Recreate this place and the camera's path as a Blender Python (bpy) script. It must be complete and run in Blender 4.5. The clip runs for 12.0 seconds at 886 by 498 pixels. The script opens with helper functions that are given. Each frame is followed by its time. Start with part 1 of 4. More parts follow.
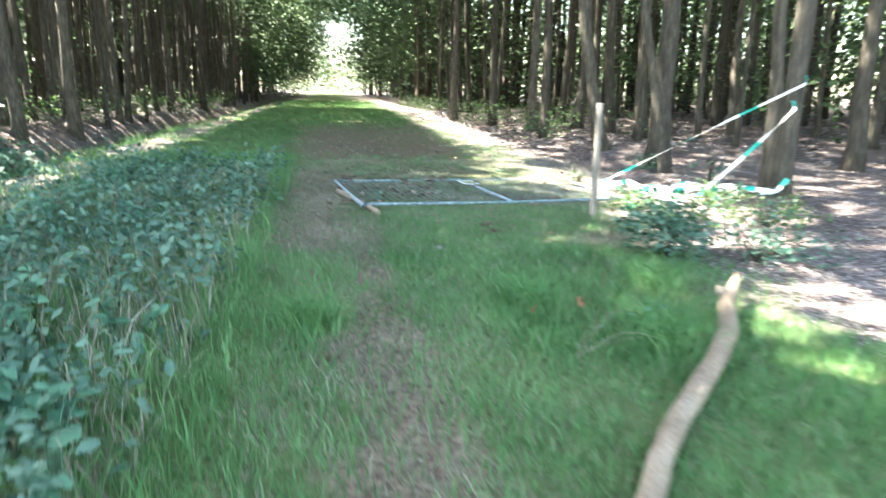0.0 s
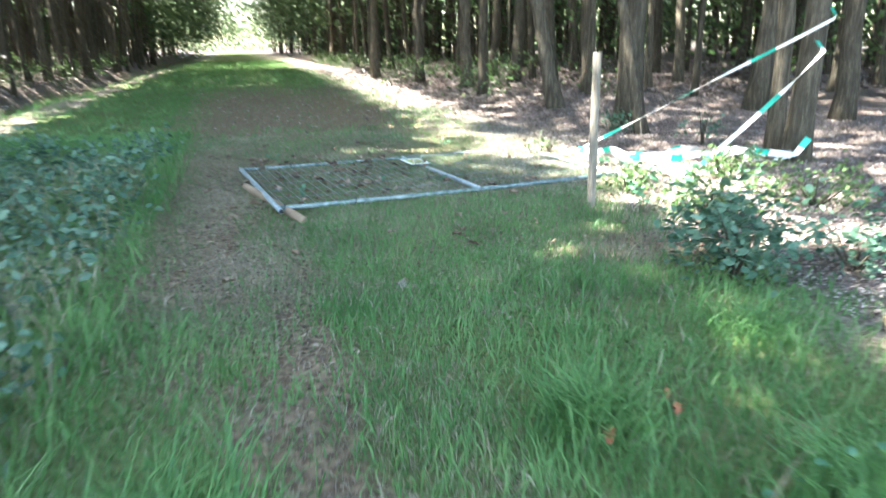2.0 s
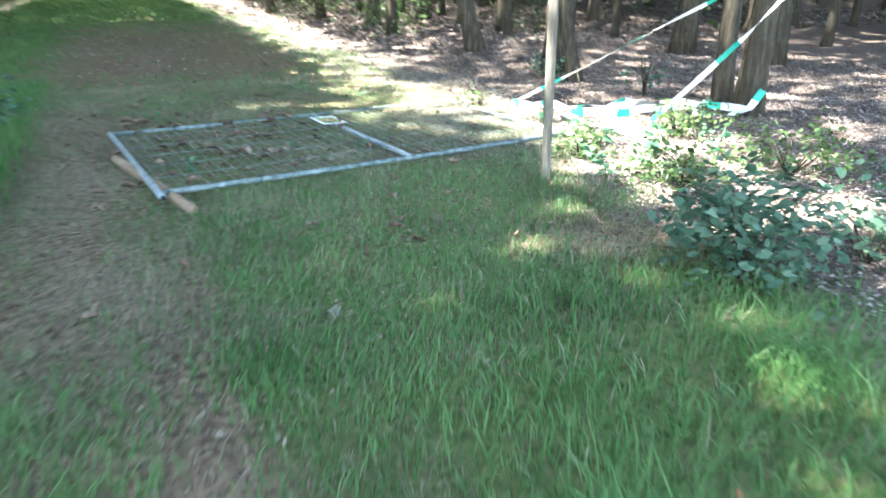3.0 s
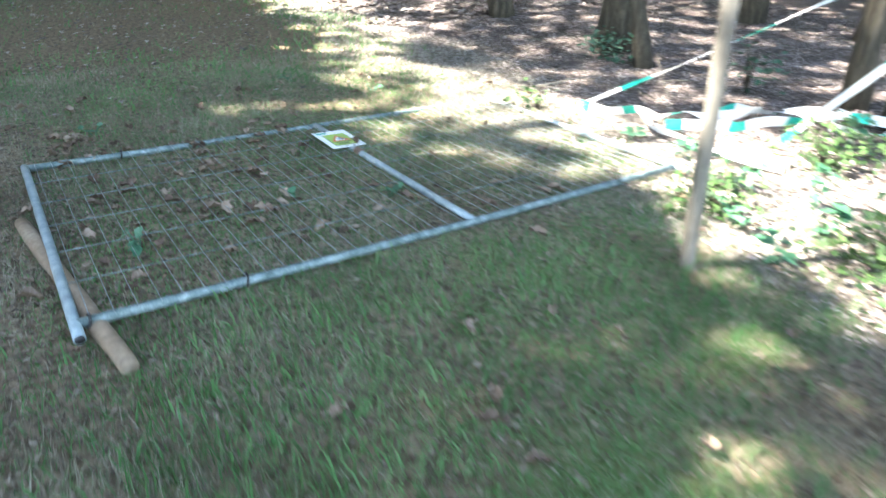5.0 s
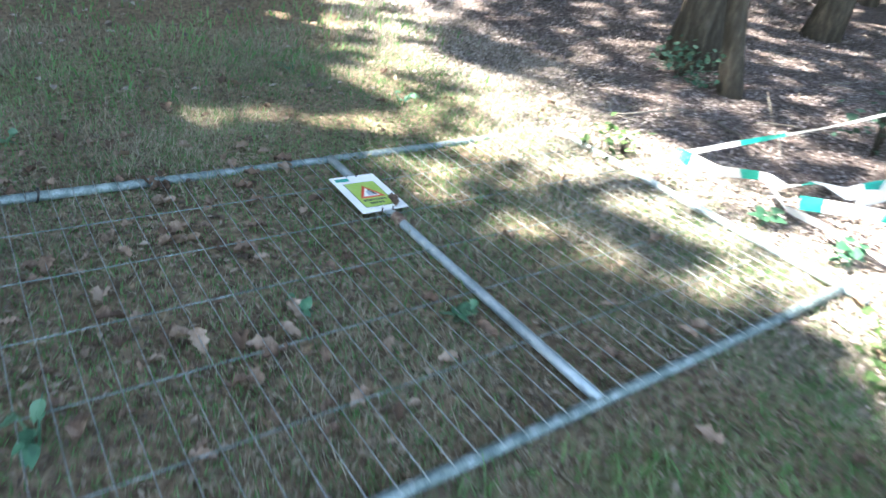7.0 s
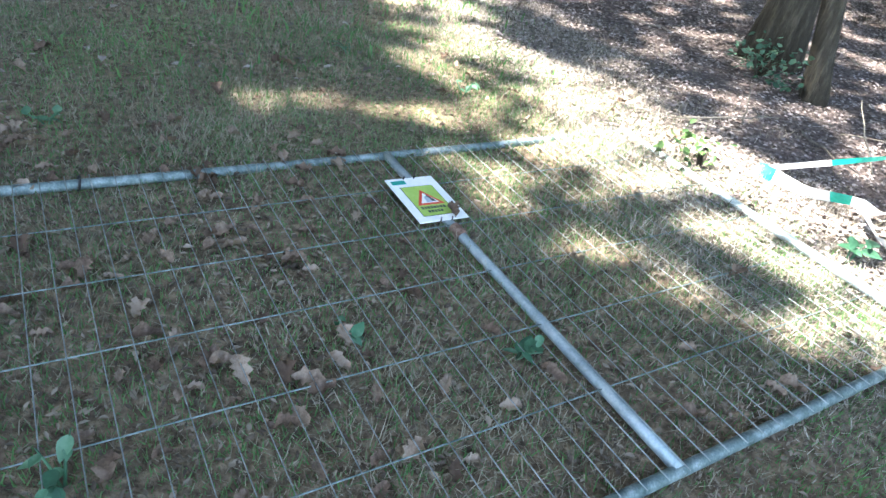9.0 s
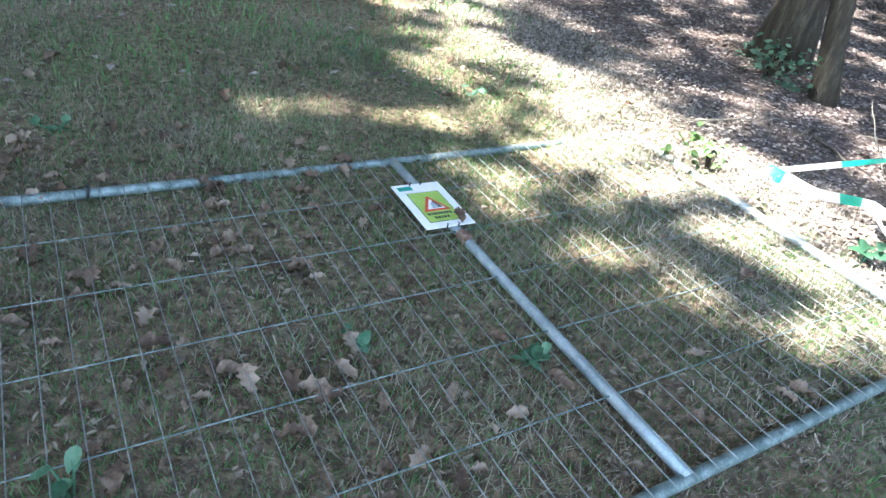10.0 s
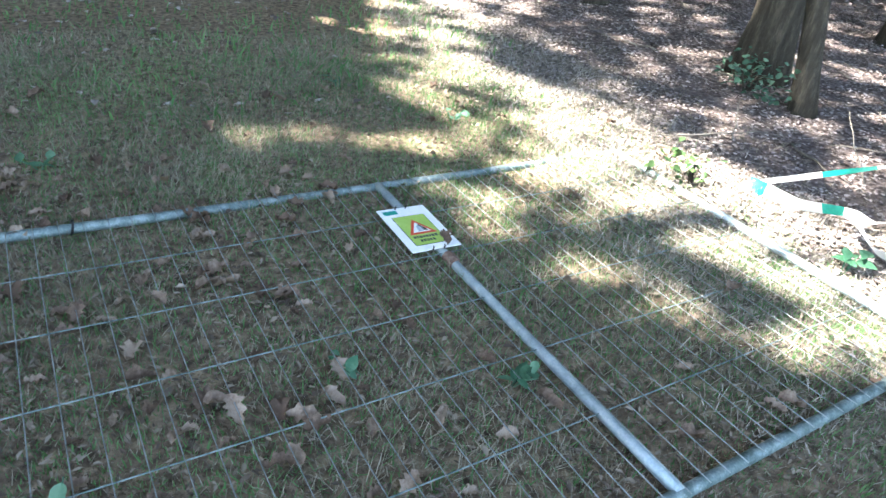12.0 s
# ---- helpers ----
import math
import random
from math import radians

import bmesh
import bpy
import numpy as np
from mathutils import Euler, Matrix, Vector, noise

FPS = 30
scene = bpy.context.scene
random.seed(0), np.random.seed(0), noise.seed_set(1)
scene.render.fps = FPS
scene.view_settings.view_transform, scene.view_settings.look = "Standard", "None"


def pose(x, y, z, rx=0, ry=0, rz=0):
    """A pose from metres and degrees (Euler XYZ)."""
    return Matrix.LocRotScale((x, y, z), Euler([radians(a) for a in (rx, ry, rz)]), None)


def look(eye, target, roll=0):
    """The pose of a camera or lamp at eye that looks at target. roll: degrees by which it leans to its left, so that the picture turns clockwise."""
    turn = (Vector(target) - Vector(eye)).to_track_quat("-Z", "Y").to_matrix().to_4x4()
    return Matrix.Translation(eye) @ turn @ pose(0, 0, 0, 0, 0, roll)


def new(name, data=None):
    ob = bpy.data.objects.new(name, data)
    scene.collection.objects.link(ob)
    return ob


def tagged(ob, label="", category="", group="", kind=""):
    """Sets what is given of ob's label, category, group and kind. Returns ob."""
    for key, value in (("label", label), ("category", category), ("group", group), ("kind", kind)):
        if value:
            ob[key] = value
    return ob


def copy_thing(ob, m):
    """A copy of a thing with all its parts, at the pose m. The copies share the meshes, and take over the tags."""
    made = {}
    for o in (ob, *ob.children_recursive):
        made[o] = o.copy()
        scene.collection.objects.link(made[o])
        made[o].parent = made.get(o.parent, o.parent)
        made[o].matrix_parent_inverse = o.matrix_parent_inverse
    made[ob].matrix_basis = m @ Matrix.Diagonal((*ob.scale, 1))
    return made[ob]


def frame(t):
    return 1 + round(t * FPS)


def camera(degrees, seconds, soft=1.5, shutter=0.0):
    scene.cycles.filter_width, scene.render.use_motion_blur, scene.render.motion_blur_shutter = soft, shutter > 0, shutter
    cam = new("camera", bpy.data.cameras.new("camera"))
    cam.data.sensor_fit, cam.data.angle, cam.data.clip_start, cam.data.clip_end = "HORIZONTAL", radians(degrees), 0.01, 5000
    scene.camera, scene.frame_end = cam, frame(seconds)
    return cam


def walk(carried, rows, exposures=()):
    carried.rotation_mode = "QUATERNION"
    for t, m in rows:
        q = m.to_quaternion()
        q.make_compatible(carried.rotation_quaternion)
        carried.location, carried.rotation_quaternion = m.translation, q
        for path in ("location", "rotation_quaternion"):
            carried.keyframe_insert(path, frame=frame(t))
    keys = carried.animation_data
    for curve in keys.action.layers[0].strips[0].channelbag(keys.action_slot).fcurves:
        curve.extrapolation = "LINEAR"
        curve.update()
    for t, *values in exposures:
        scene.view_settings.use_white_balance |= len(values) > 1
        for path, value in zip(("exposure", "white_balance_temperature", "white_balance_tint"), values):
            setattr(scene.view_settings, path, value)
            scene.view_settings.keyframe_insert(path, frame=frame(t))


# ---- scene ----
cam = camera(67.7, 12.0, shutter=1.0)
METRES, EYE, TILT, LEAN, TURN = 6.75, 1.406, 0.0, 0.0, -19.1
ROWS = [
    (0.0, 0.0, 0.0, 0.0, 0.29, -13.59, -1.19),
    (0.5, -0.0099, 0.0678, 0.0016, 1.76, -13.21, 0.47),
    (1.0, -0.0152, 0.1392, -0.0022, -4.49, -14.97, -1.16),
    (1.5, -0.0265, 0.2105, -0.0031, -7.21, -15.27, -1.56),
    (2.0, -0.0297, 0.2879, -0.003, -6.84, -17.32, 0.83),
    (2.5, -0.0374, 0.3616, -0.002, -11.6, -20.1, -0.06),
    (4.5, -0.0169, 0.6431, 0.0114, -18.47, -26.44, -0.39),
    (5.0, -0.0296, 0.7094, 0.0163, -16.13, -27.2, -0.88),
    (5.5, -0.0366, 0.7705, 0.0159, -16.35, -27.16, -3.58),
    (6.0, -0.0354, 0.8275, 0.0152, -14.09, -27.93, -3.85),
    (6.5, -0.0413, 0.8827, 0.0184, -16.51, -29.1, -5.55),
    (7.0, -0.041, 0.9378, 0.0177, -16.42, -31.06, -7.43),
    (7.5, -0.0433, 0.9748, 0.0207, -14.47, -33.12, -8.01),
    (9.5, -0.0467, 0.9829, 0.0216, -11.5, -34.45, -9.11),
    (10.0, -0.045, 0.9841, 0.0234, -11.32, -34.29, -8.51),
    (10.5, -0.0446, 0.9848, 0.0227, -11.26, -34.23, -8.37),
    (11.0, -0.0435, 0.9844, 0.0239, -11.63, -33.69, -7.87),
    (11.5, -0.0423, 0.9828, 0.0241, -12.08, -32.67, -7.51),
    (12.0, -0.0414, 0.9822, 0.0247, -12.89, -32.13, -7.19),
]
EXPOSURES = [(0.0, 4.3, 7350, 5), (3.0, 4.12, 7280, 4), (5.0, 4.0, 7150, 6), (7.0, 3.78, 7000, 8), (12.0, 3.79, 6900, 8)]
walk(cam, [(t, pose(0, 0, EYE, TILT, LEAN, TURN) @ pose(METRES * x, METRES * y, METRES * z, 90 + pitch, roll, yaw)) for t, x, y, z, yaw, pitch, roll in ROWS], EXPOSURES)

# ---- light: clear sky and a sun over the left-hand trees ----
SUN_EL, SUN_AZ = 52.0, 302.0          # degrees; azimuth clockwise from +y
to_sun = Vector((math.sin(radians(SUN_AZ)) * math.cos(radians(SUN_EL)), math.cos(radians(SUN_AZ)) * math.cos(radians(SUN_EL)), math.sin(radians(SUN_EL))))
world = bpy.data.worlds.new("sky")
scene.world = world
world.use_nodes = True
wn = world.node_tree
sky = wn.nodes.new("ShaderNodeTexSky")
sky.sky_type, sky.sun_disc = "NISHITA", False
sky.sun_elevation, sky.sun_rotation = radians(SUN_EL), radians(SUN_AZ)
wn.links.new(sky.outputs[0], wn.nodes["Background"].inputs[0])
wn.nodes["Background"].inputs[1].default_value = 0.102
lamp = bpy.data.lights.new("sun", "SUN")
lamp.energy, lamp.angle, lamp.color = 5.0, radians(0.53), (1.0, 0.985, 0.98)
sun = new("sun", lamp)
sun.matrix_world = look((-20, 20, 40), Vector((-20, 20, 40)) - to_sun)

# ---- materials ----
def srgb(*c):
    return (*c, 1.0)


def material(name, dark, mid, light, scale=8.0, fine=60.0, rough=0.85, bump=0.3, metal=0.0, island=0.0, objrand=0.0, translucent=0.0, stretch=(1, 1, 1), spec=0.3, depth=0.01):
    """Three colours mixed by a coarse and a fine noise; island / objrand: how much each piece or object differs."""
    m = bpy.data.materials.new(name)
    m.use_nodes = True
    t = m.node_tree
    n, l = t.nodes, t.links
    bsdf = n["Principled BSDF"]
    bsdf.inputs["Roughness"].default_value = rough
    bsdf.inputs["Metallic"].default_value = metal
    bsdf.inputs["Specular IOR Level"].default_value = spec
    co = n.new("ShaderNodeTexCoord")
    mp = n.new("ShaderNodeMapping")
    mp.inputs["Scale"].default_value = stretch
    l.new(co.outputs["Object"], mp.inputs["Vector"])
    a, b = n.new("ShaderNodeTexNoise"), n.new("ShaderNodeTexNoise")
    a.inputs["Scale"].default_value, a.inputs["Detail"].default_value = scale, 4
    b.inputs["Scale"].default_value, b.inputs["Detail"].default_value = fine, 3
    l.new(mp.outputs[0], a.inputs["Vector"]), l.new(mp.outputs[0], b.inputs["Vector"])
    s = n.new("ShaderNodeMath")
    s.operation = "MULTIPLY_ADD"
    l.new(b.outputs[0], s.inputs[0])
    s.inputs[1].default_value = 0.5
    l.new(a.outputs[0], s.inputs[2])
    last = s
    for src, amount in (("island", island), ("object", objrand)):
        if amount:
            r = n.new("ShaderNodeNewGeometry" if src == "island" else "ShaderNodeObjectInfo")
            k = n.new("ShaderNodeMath")
            k.operation = "MULTIPLY_ADD"
            l.new(r.outputs["Random Per Island" if src == "island" else "Random"], k.inputs[0])
            k.inputs[1].default_value = amount
            l.new(last.outputs[0], k.inputs[2])
            d = n.new("ShaderNodeMath")
            d.operation = "SUBTRACT"
            l.new(k.outputs[0], d.inputs[0])
            d.inputs[1].default_value = amount / 2
            last = d
    ramp = n.new("ShaderNodeValToRGB")
    e = ramp.color_ramp.elements
    e[0].position, e[0].color = 0.48, srgb(*dark)
    e[1].position, e[1].color = 1.02, srgb(*light)
    x = e.new(0.75)
    x.color = srgb(*mid)
    l.new(last.outputs[0], ramp.inputs[0])
    l.new(ramp.outputs[0], bsdf.inputs["Base Color"])
    if bump:
        bp = n.new("ShaderNodeBump")
        bp.inputs["Strength"].default_value, bp.inputs["Distance"].default_value = bump, depth
        l.new(s.outputs[0], bp.inputs["Height"])
        l.new(bp.outputs[0], bsdf.inputs["Normal"])
    if translucent:
        tr = n.new("ShaderNodeBsdfTranslucent")
        mx = n.new("ShaderNodeMixShader")
        mx.inputs[0].default_value = translucent
        l.new(ramp.outputs[0], tr.inputs[0])
        l.new(bsdf.outputs[0], mx.inputs[1]), l.new(tr.outputs[0], mx.inputs[2])
        l.new(mx.outputs[0], n["Material Output"].inputs[0])
    return m


M_GRASS = material("grass_blades", (0.055, 0.14, 0.045), (0.09, 0.215, 0.07), (0.16, 0.28, 0.11), 1.2, 9, 0.5, 0, island=0.35, translucent=0.35)
M_STRAW = material("dry_grass", (0.12, 0.103, 0.072), (0.22, 0.195, 0.14), (0.36, 0.325, 0.25), 2, 12, 0.8, 0, island=0.6, translucent=0.2)
M_LITTER = material("leaf_litter", (0.085, 0.066, 0.062), (0.185, 0.15, 0.142), (0.38, 0.33, 0.31), 3, 30, 0.65, 0, island=0.75, spec=0.35)
M_FRAG = material("leaf_fragments", (0.085, 0.064, 0.048), (0.165, 0.13, 0.098), (0.27, 0.225, 0.175), 3, 30, 0.75, 0, island=0.8)
# straw lightened in colour for the sun on the verge; also one pale leaf
M_PALE_SUNLIT = material("pale_sunlit_straw", (0.11, 0.095, 0.075), (0.25, 0.225, 0.19), (0.44, 0.405, 0.35), 2, 12, 0.8, 0, island=0.8, translucent=0.2)
M_RUST = material("rusty_steel", (0.09, 0.05, 0.035), (0.17, 0.11, 0.085), (0.26, 0.2, 0.17), 30, 120, 0.85, 0.3)
M_LEAF = material("green_leaf", (0.03, 0.06, 0.025), (0.06, 0.12, 0.04), (0.12, 0.2, 0.07), 3, 40, 0.42, 0.1, island=0.5, translucent=0.4, spec=0.5)
M_WEED = material("weed_leaf", (0.03, 0.1, 0.055), (0.065, 0.18, 0.1), (0.14, 0.27, 0.17), 10, 60, 0.5, 0.15, objrand=0.45, translucent=0.3, spec=0.5)
M_THICKET = material("thicket_leaf", (0.035, 0.085, 0.055), (0.065, 0.14, 0.095), (0.14, 0.23, 0.165), 3, 40, 0.65, 0.1, island=0.55, translucent=0.3, spec=0.3)
M_CANOPY = material("canopy_leaf", (0.035, 0.06, 0.028), (0.058, 0.1, 0.042), (0.1, 0.15, 0.065), 0.5, 6, 0.65, 0, island=0.35, translucent=0.1, spec=0.2)
M_BARK = material("bark", (0.026, 0.022, 0.016), (0.054, 0.046, 0.034), (0.115, 0.099, 0.076), 8, 45, 0.9, 1.0, objrand=0.2, stretch=(3, 3, 0.5), depth=0.03)
M_DEADWOOD = material("barkless_wood", (0.13, 0.09, 0.062), (0.245, 0.18, 0.125), (0.36, 0.285, 0.21), 3, 40, 0.75, 0.4, stretch=(1, 1, 1))
M_POST = material("weathered_post_wood", (0.065, 0.056, 0.047), (0.135, 0.12, 0.1), (0.24, 0.215, 0.18), 6, 50, 0.8, 0.5, stretch=(2, 2, 0.25))
M_ZINC = material("galvanised_steel", (0.17, 0.225, 0.245), (0.28, 0.345, 0.365), (0.4, 0.465, 0.48), 14, 120, 0.5, 0.1, metal=0.3, spec=0.5)
M_ZINC_OLD = material("grimy_galvanised_steel", (0.06, 0.095, 0.095), (0.15, 0.2, 0.2), (0.3, 0.36, 0.37), 22, 140, 0.6, 0.2, metal=0.35, spec=0.4)
M_WIRE = material("galvanised_wire", (0.14, 0.16, 0.158), (0.22, 0.25, 0.247), (0.33, 0.36, 0.355), 20, 120, 0.5, 0, metal=0.4, spec=0.5)
M_BLACK = material("black_plastic", (0.012, 0.012, 0.013), (0.02, 0.02, 0.022), (0.04, 0.04, 0.042), 20, 90, 0.5, 0.05)
M_WHITE = material("white_sheet", (0.68, 0.7, 0.7), (0.78, 0.79, 0.79), (0.84, 0.85, 0.85), 8, 50, 0.35, 0.03, spec=0.5)
M_YELLOW = material("yellow_green_print", (0.27, 0.42, 0.09), (0.33, 0.48, 0.11), (0.39, 0.53, 0.15), 10, 60, 0.4, 0)
M_RED = material("red_print", (0.5, 0.05, 0.03), (0.6, 0.07, 0.04), (0.66, 0.1, 0.06), 10, 60, 0.4, 0)
M_INK = material("dark_print", (0.02, 0.03, 0.03), (0.04, 0.05, 0.05), (0.08, 0.09, 0.09), 10, 60, 0.5, 0)
M_PALEINK = material("grey_print", (0.25, 0.32, 0.4), (0.35, 0.42, 0.5), (0.45, 0.5, 0.58), 10, 60, 0.5, 0)
M_TEAL = material("green_tape", (0.0, 0.26, 0.2), (0.005, 0.36, 0.28), (0.03, 0.45, 0.36), 10, 60, 0.35, 0.05, translucent=0.25, spec=0.5)
M_TAPEW = material("white_tape", (0.7, 0.72, 0.72), (0.8, 0.82, 0.82), (0.86, 0.87, 0.87), 10, 60, 0.35, 0.05, translucent=0.25, spec=0.5)

# ---- the lie of the land ----
AX, AY = 0.163, 0.987                 # the ride's direction in plan
rng = np.random.default_rng(7)


def across(x, y):
    return x * AY - y * AX


def along(x, y):
    return x * AX + y * AY


def smooth(a, b, x):
    k = np.clip((x - a) / (b - a), 0, 1)
    return k * k * (3 - 2 * k)


def wob(x, y, s=1.0, seed=0.0):
    """Cheap smooth waviness in -1..1."""
    return (np.sin(x * 1.7 * s + seed) * np.cos(y * 1.3 * s + seed * 2) + np.sin(x * 0.9 * s - y * 1.1 * s + seed * 3) + np.sin(x * 3.1 * s + y * 2.3 * s + seed)) / 3


def ground_z(x, y):
    v = across(x, y)
    z = 0.017 * np.clip(y, -4, 11)
    z = z + 0.1 * smooth(4.0, 6.5, v) + 0.15 * smooth(9, 20, v)
    z = z - 0.55 * np.exp(-((v + 5.3) / 0.75) ** 2) + 0.25 * smooth(-5.6, -6.8, v)
    z = z + 0.012 * wob(x, y, 1.5, 1.0) + 0.008 * wob(x, y, 4.1, 2.0)
    z = z + 0.05 * wob(x, y, 0.5, 4.0) * smooth(5, 8, np.abs(v))
    return z


def gz(x, y):
    return float(ground_z(np.float64(x), np.float64(y)))


def litter_mask(x, y):
    v = across(x, y) + 0.35 * wob(x, y, 1.2, 5.0)
    k = 0.45 * smooth(8.0, 6.5, along(x, y))
    near = smooth(2.9 - k, 3.8 - k, v)
    return np.clip(near + smooth(-5.2, -6.0, v), 0, 1)


def bank_mask(x, y):
    """Dead leaves drifted in patches along the lip of the ditch, coloured pale as sunlit."""
    v = across(x, y) + 0.2 * wob(x, y, 1.3, 2.0)
    return np.clip(smooth(-3.1, -3.45, v) * smooth(-4.7, -4.2, v) * smooth(5.5, 7.0, along(x, y)) * (0.75 + 0.7 * wob(x, y, 1.4, 6.0)), 0, 1)


def worn_mask(x, y):
    v, u = across(x, y) + 0.12 * wob(x, y, 2.0, 9.0), along(x, y)
    strip = np.exp(-((v - 0.25) / 0.24) ** 2) * smooth(8.5, 6, u)
    bare = np.exp(-((v + 0.1) / 0.6) ** 2) * smooth(3.8, 6.0, u) * smooth(13, 9, u)
    patch = smooth(9.5, 13, u) * smooth(24, 18, u) * smooth(-1.6, -0.2, v) * smooth(3.4, 2.2, v)
    soil = np.exp(-((x - 3.4) / 0.5) ** 2 - ((y - 5.1) / 0.42) ** 2)
    turf = smooth(4.8, 7.2, u) * smooth(27, 20, u) * smooth(-1.1, -0.1, v) * smooth(3.8, 2.8, v)
    return np.clip(np.maximum.reduce([0.85 * strip, 1.0 * bare, 1.0 * patch, 0.5 * turf, 1.0 * soil]), 0, 1)


# ---- mesh helpers ----
def mesh_of(name, verts, faces, mat, flat=False):
    me = bpy.data.meshes.new(name)
    me.from_pydata(verts, [], faces)
    for m in (mat if isinstance(mat, (list, tuple)) else [mat]):
        me.materials.append(m)
    if not flat:
        me.polygons.foreach_set("use_smooth", [True] * len(me.polygons))
    me.update()
    return me


def part(name, me, parent, label="", m=None):
    ob = new(name, me)
    ob.parent = parent
    if m is not None:
        ob.matrix_basis = m
    return tagged(ob, label)


def bm_mesh(name, bm, mat, flat=False):
    me = bpy.data.meshes.new(name)
    bm.to_mesh(me)
    bm.free()
    me.materials.append(mat)
    if not flat:
        me.polygons.foreach_set("use_smooth", [True] * len(me.polygons))
    return me


def tube_data(points, radii, sides=10, rough=0.0, seed=0, cap=True):
    """A swept round tube: verts and faces."""
    r = random.Random(seed)
    pts = [Vector(p) for p in points]
    verts, faces = [], []
    up = Vector((0.31, 0.95, 0.05)).normalized()
    for i, p in enumerate(pts):
        d = (pts[min(i + 1, len(pts) - 1)] - pts[max(i - 1, 0)]).normalized()
        a = d.cross(up)
        if a.length < 0.1:
            a = d.cross(Vector((1, 0, 0)))
        a.normalize()
        b = d.cross(a)
        for k in range(sides):
            w = 2 * math.pi * k / sides
            rad = radii[i] * (1 + rough * r.uniform(-1, 1))
            verts.append(p + a * (rad * math.cos(w)) + b * (rad * math.sin(w)))
    n = len(pts)
    for i in range(n - 1):
        for k in range(sides):
            j = (k + 1) % sides
            faces.append((i * sides + k, i * sides + j, (i + 1) * sides + j, (i + 1) * sides + k))
    if cap:
        faces.append(tuple(range(sides - 1, -1, -1)))
        faces.append(tuple(range((n - 1) * sides, n * sides)))
    return verts, faces


def tube(name, points, radii, mat, sides=10, rough=0.0, seed=0):
    if not isinstance(radii, (list, tuple)):
        radii = [radii] * len(points)
    return mesh_of(name, *tube_data(points, radii, sides, rough, seed), mat)


def box_bm(sx, sy, sz, bevel=0.0):
    bm = bmesh.new()
    bmesh.ops.create_cube(bm, size=1.0, matrix=Matrix.Diagonal((sx, sy, sz, 1)))
    if bevel:
        bmesh.ops.bevel(bm, geom=bm.edges[:], offset=bevel, segments=2, affect="EDGES")
    return bm


def big_mesh(name, co, quads, mat):
    """A mesh from arrays: co (n, 3), quads (m, 4)."""
    me = bpy.data.meshes.new(name)
    me.vertices.add(len(co))
    me.vertices.foreach_set("co", co.astype(np.float32).ravel())
    me.loops.add(quads.size)
    me.loops.foreach_set("vertex_index", quads.astype(np.int32).ravel())
    me.polygons.add(len(quads))
    me.polygons.foreach_set("loop_start", np.arange(0, quads.size, quads.shape[1], dtype=np.int32))
    me.materials.append(mat)
    me.update(calc_edges=True)
    me.validate()
    return me


def stuff(name, me, label, category):
    return tagged(new(name, me), label, category, kind="stuff")


def short_blades(x, y, h, w, lean):
    """Short turf blades: one narrow tapering quad each, leaning any way."""
    n = len(x)
    a, b = rng.uniform(0, 2 * np.pi, n), rng.uniform(0, 2 * np.pi, n)
    z = ground_z(x, y) - 0.003
    sx, sy = np.cos(a) * w / 2, np.sin(a) * w / 2
    tx, ty = x + np.cos(b) * lean * h, y + np.sin(b) * lean * h
    tz = z + 0.006 + h * np.sqrt(np.maximum(1 - lean ** 2, 0.0))
    co = np.stack([np.stack([x - sx, y - sy, z], 1), np.stack([x + sx, y + sy, z], 1), np.stack([tx + sx * 0.3, ty + sy * 0.3, tz], 1), np.stack([tx - sx * 0.3, ty - sy * 0.3, tz], 1)], 1)
    return co.reshape(-1, 3), np.arange(n * 4).reshape(-1, 4)


def blades(x, y, h, w, lean):
    """Grass blades at x, y: a bent two-step strip that narrows to the tip (two quads each)."""
    n = len(x)
    a = rng.uniform(0, 2 * np.pi, n)
    b = rng.uniform(0, 2 * np.pi, n)
    z = ground_z(x, y) - 0.005
    sx, sy = np.cos(a) * w / 2, np.sin(a) * w / 2
    lx, ly = np.cos(b) * lean * h, np.sin(b) * lean * h
    co = np.empty((n, 6, 3))
    for i, (f, k, q) in enumerate(((0.0, 1.0, 0.0), (0.6, 0.8, 0.38), (1.0, 0.12, 1.0))):
        for j, sgn in enumerate((-1, 1)):
            co[:, 2 * i + j, 0] = x + lx * q + sgn * sx * k
            co[:, 2 * i + j, 1] = y + ly * q + sgn * sy * k
            co[:, 2 * i + j, 2] = z + h * f * np.sqrt(np.maximum(1 - (lean * q) ** 2 * 0.45, 0.1))
    o = np.arange(n)[:, None] * 6
    quads = np.concatenate([o + np.array([[0, 1, 3, 2]]), o + np.array([[2, 3, 5, 4]])])
    return co.reshape(-1, 3), quads


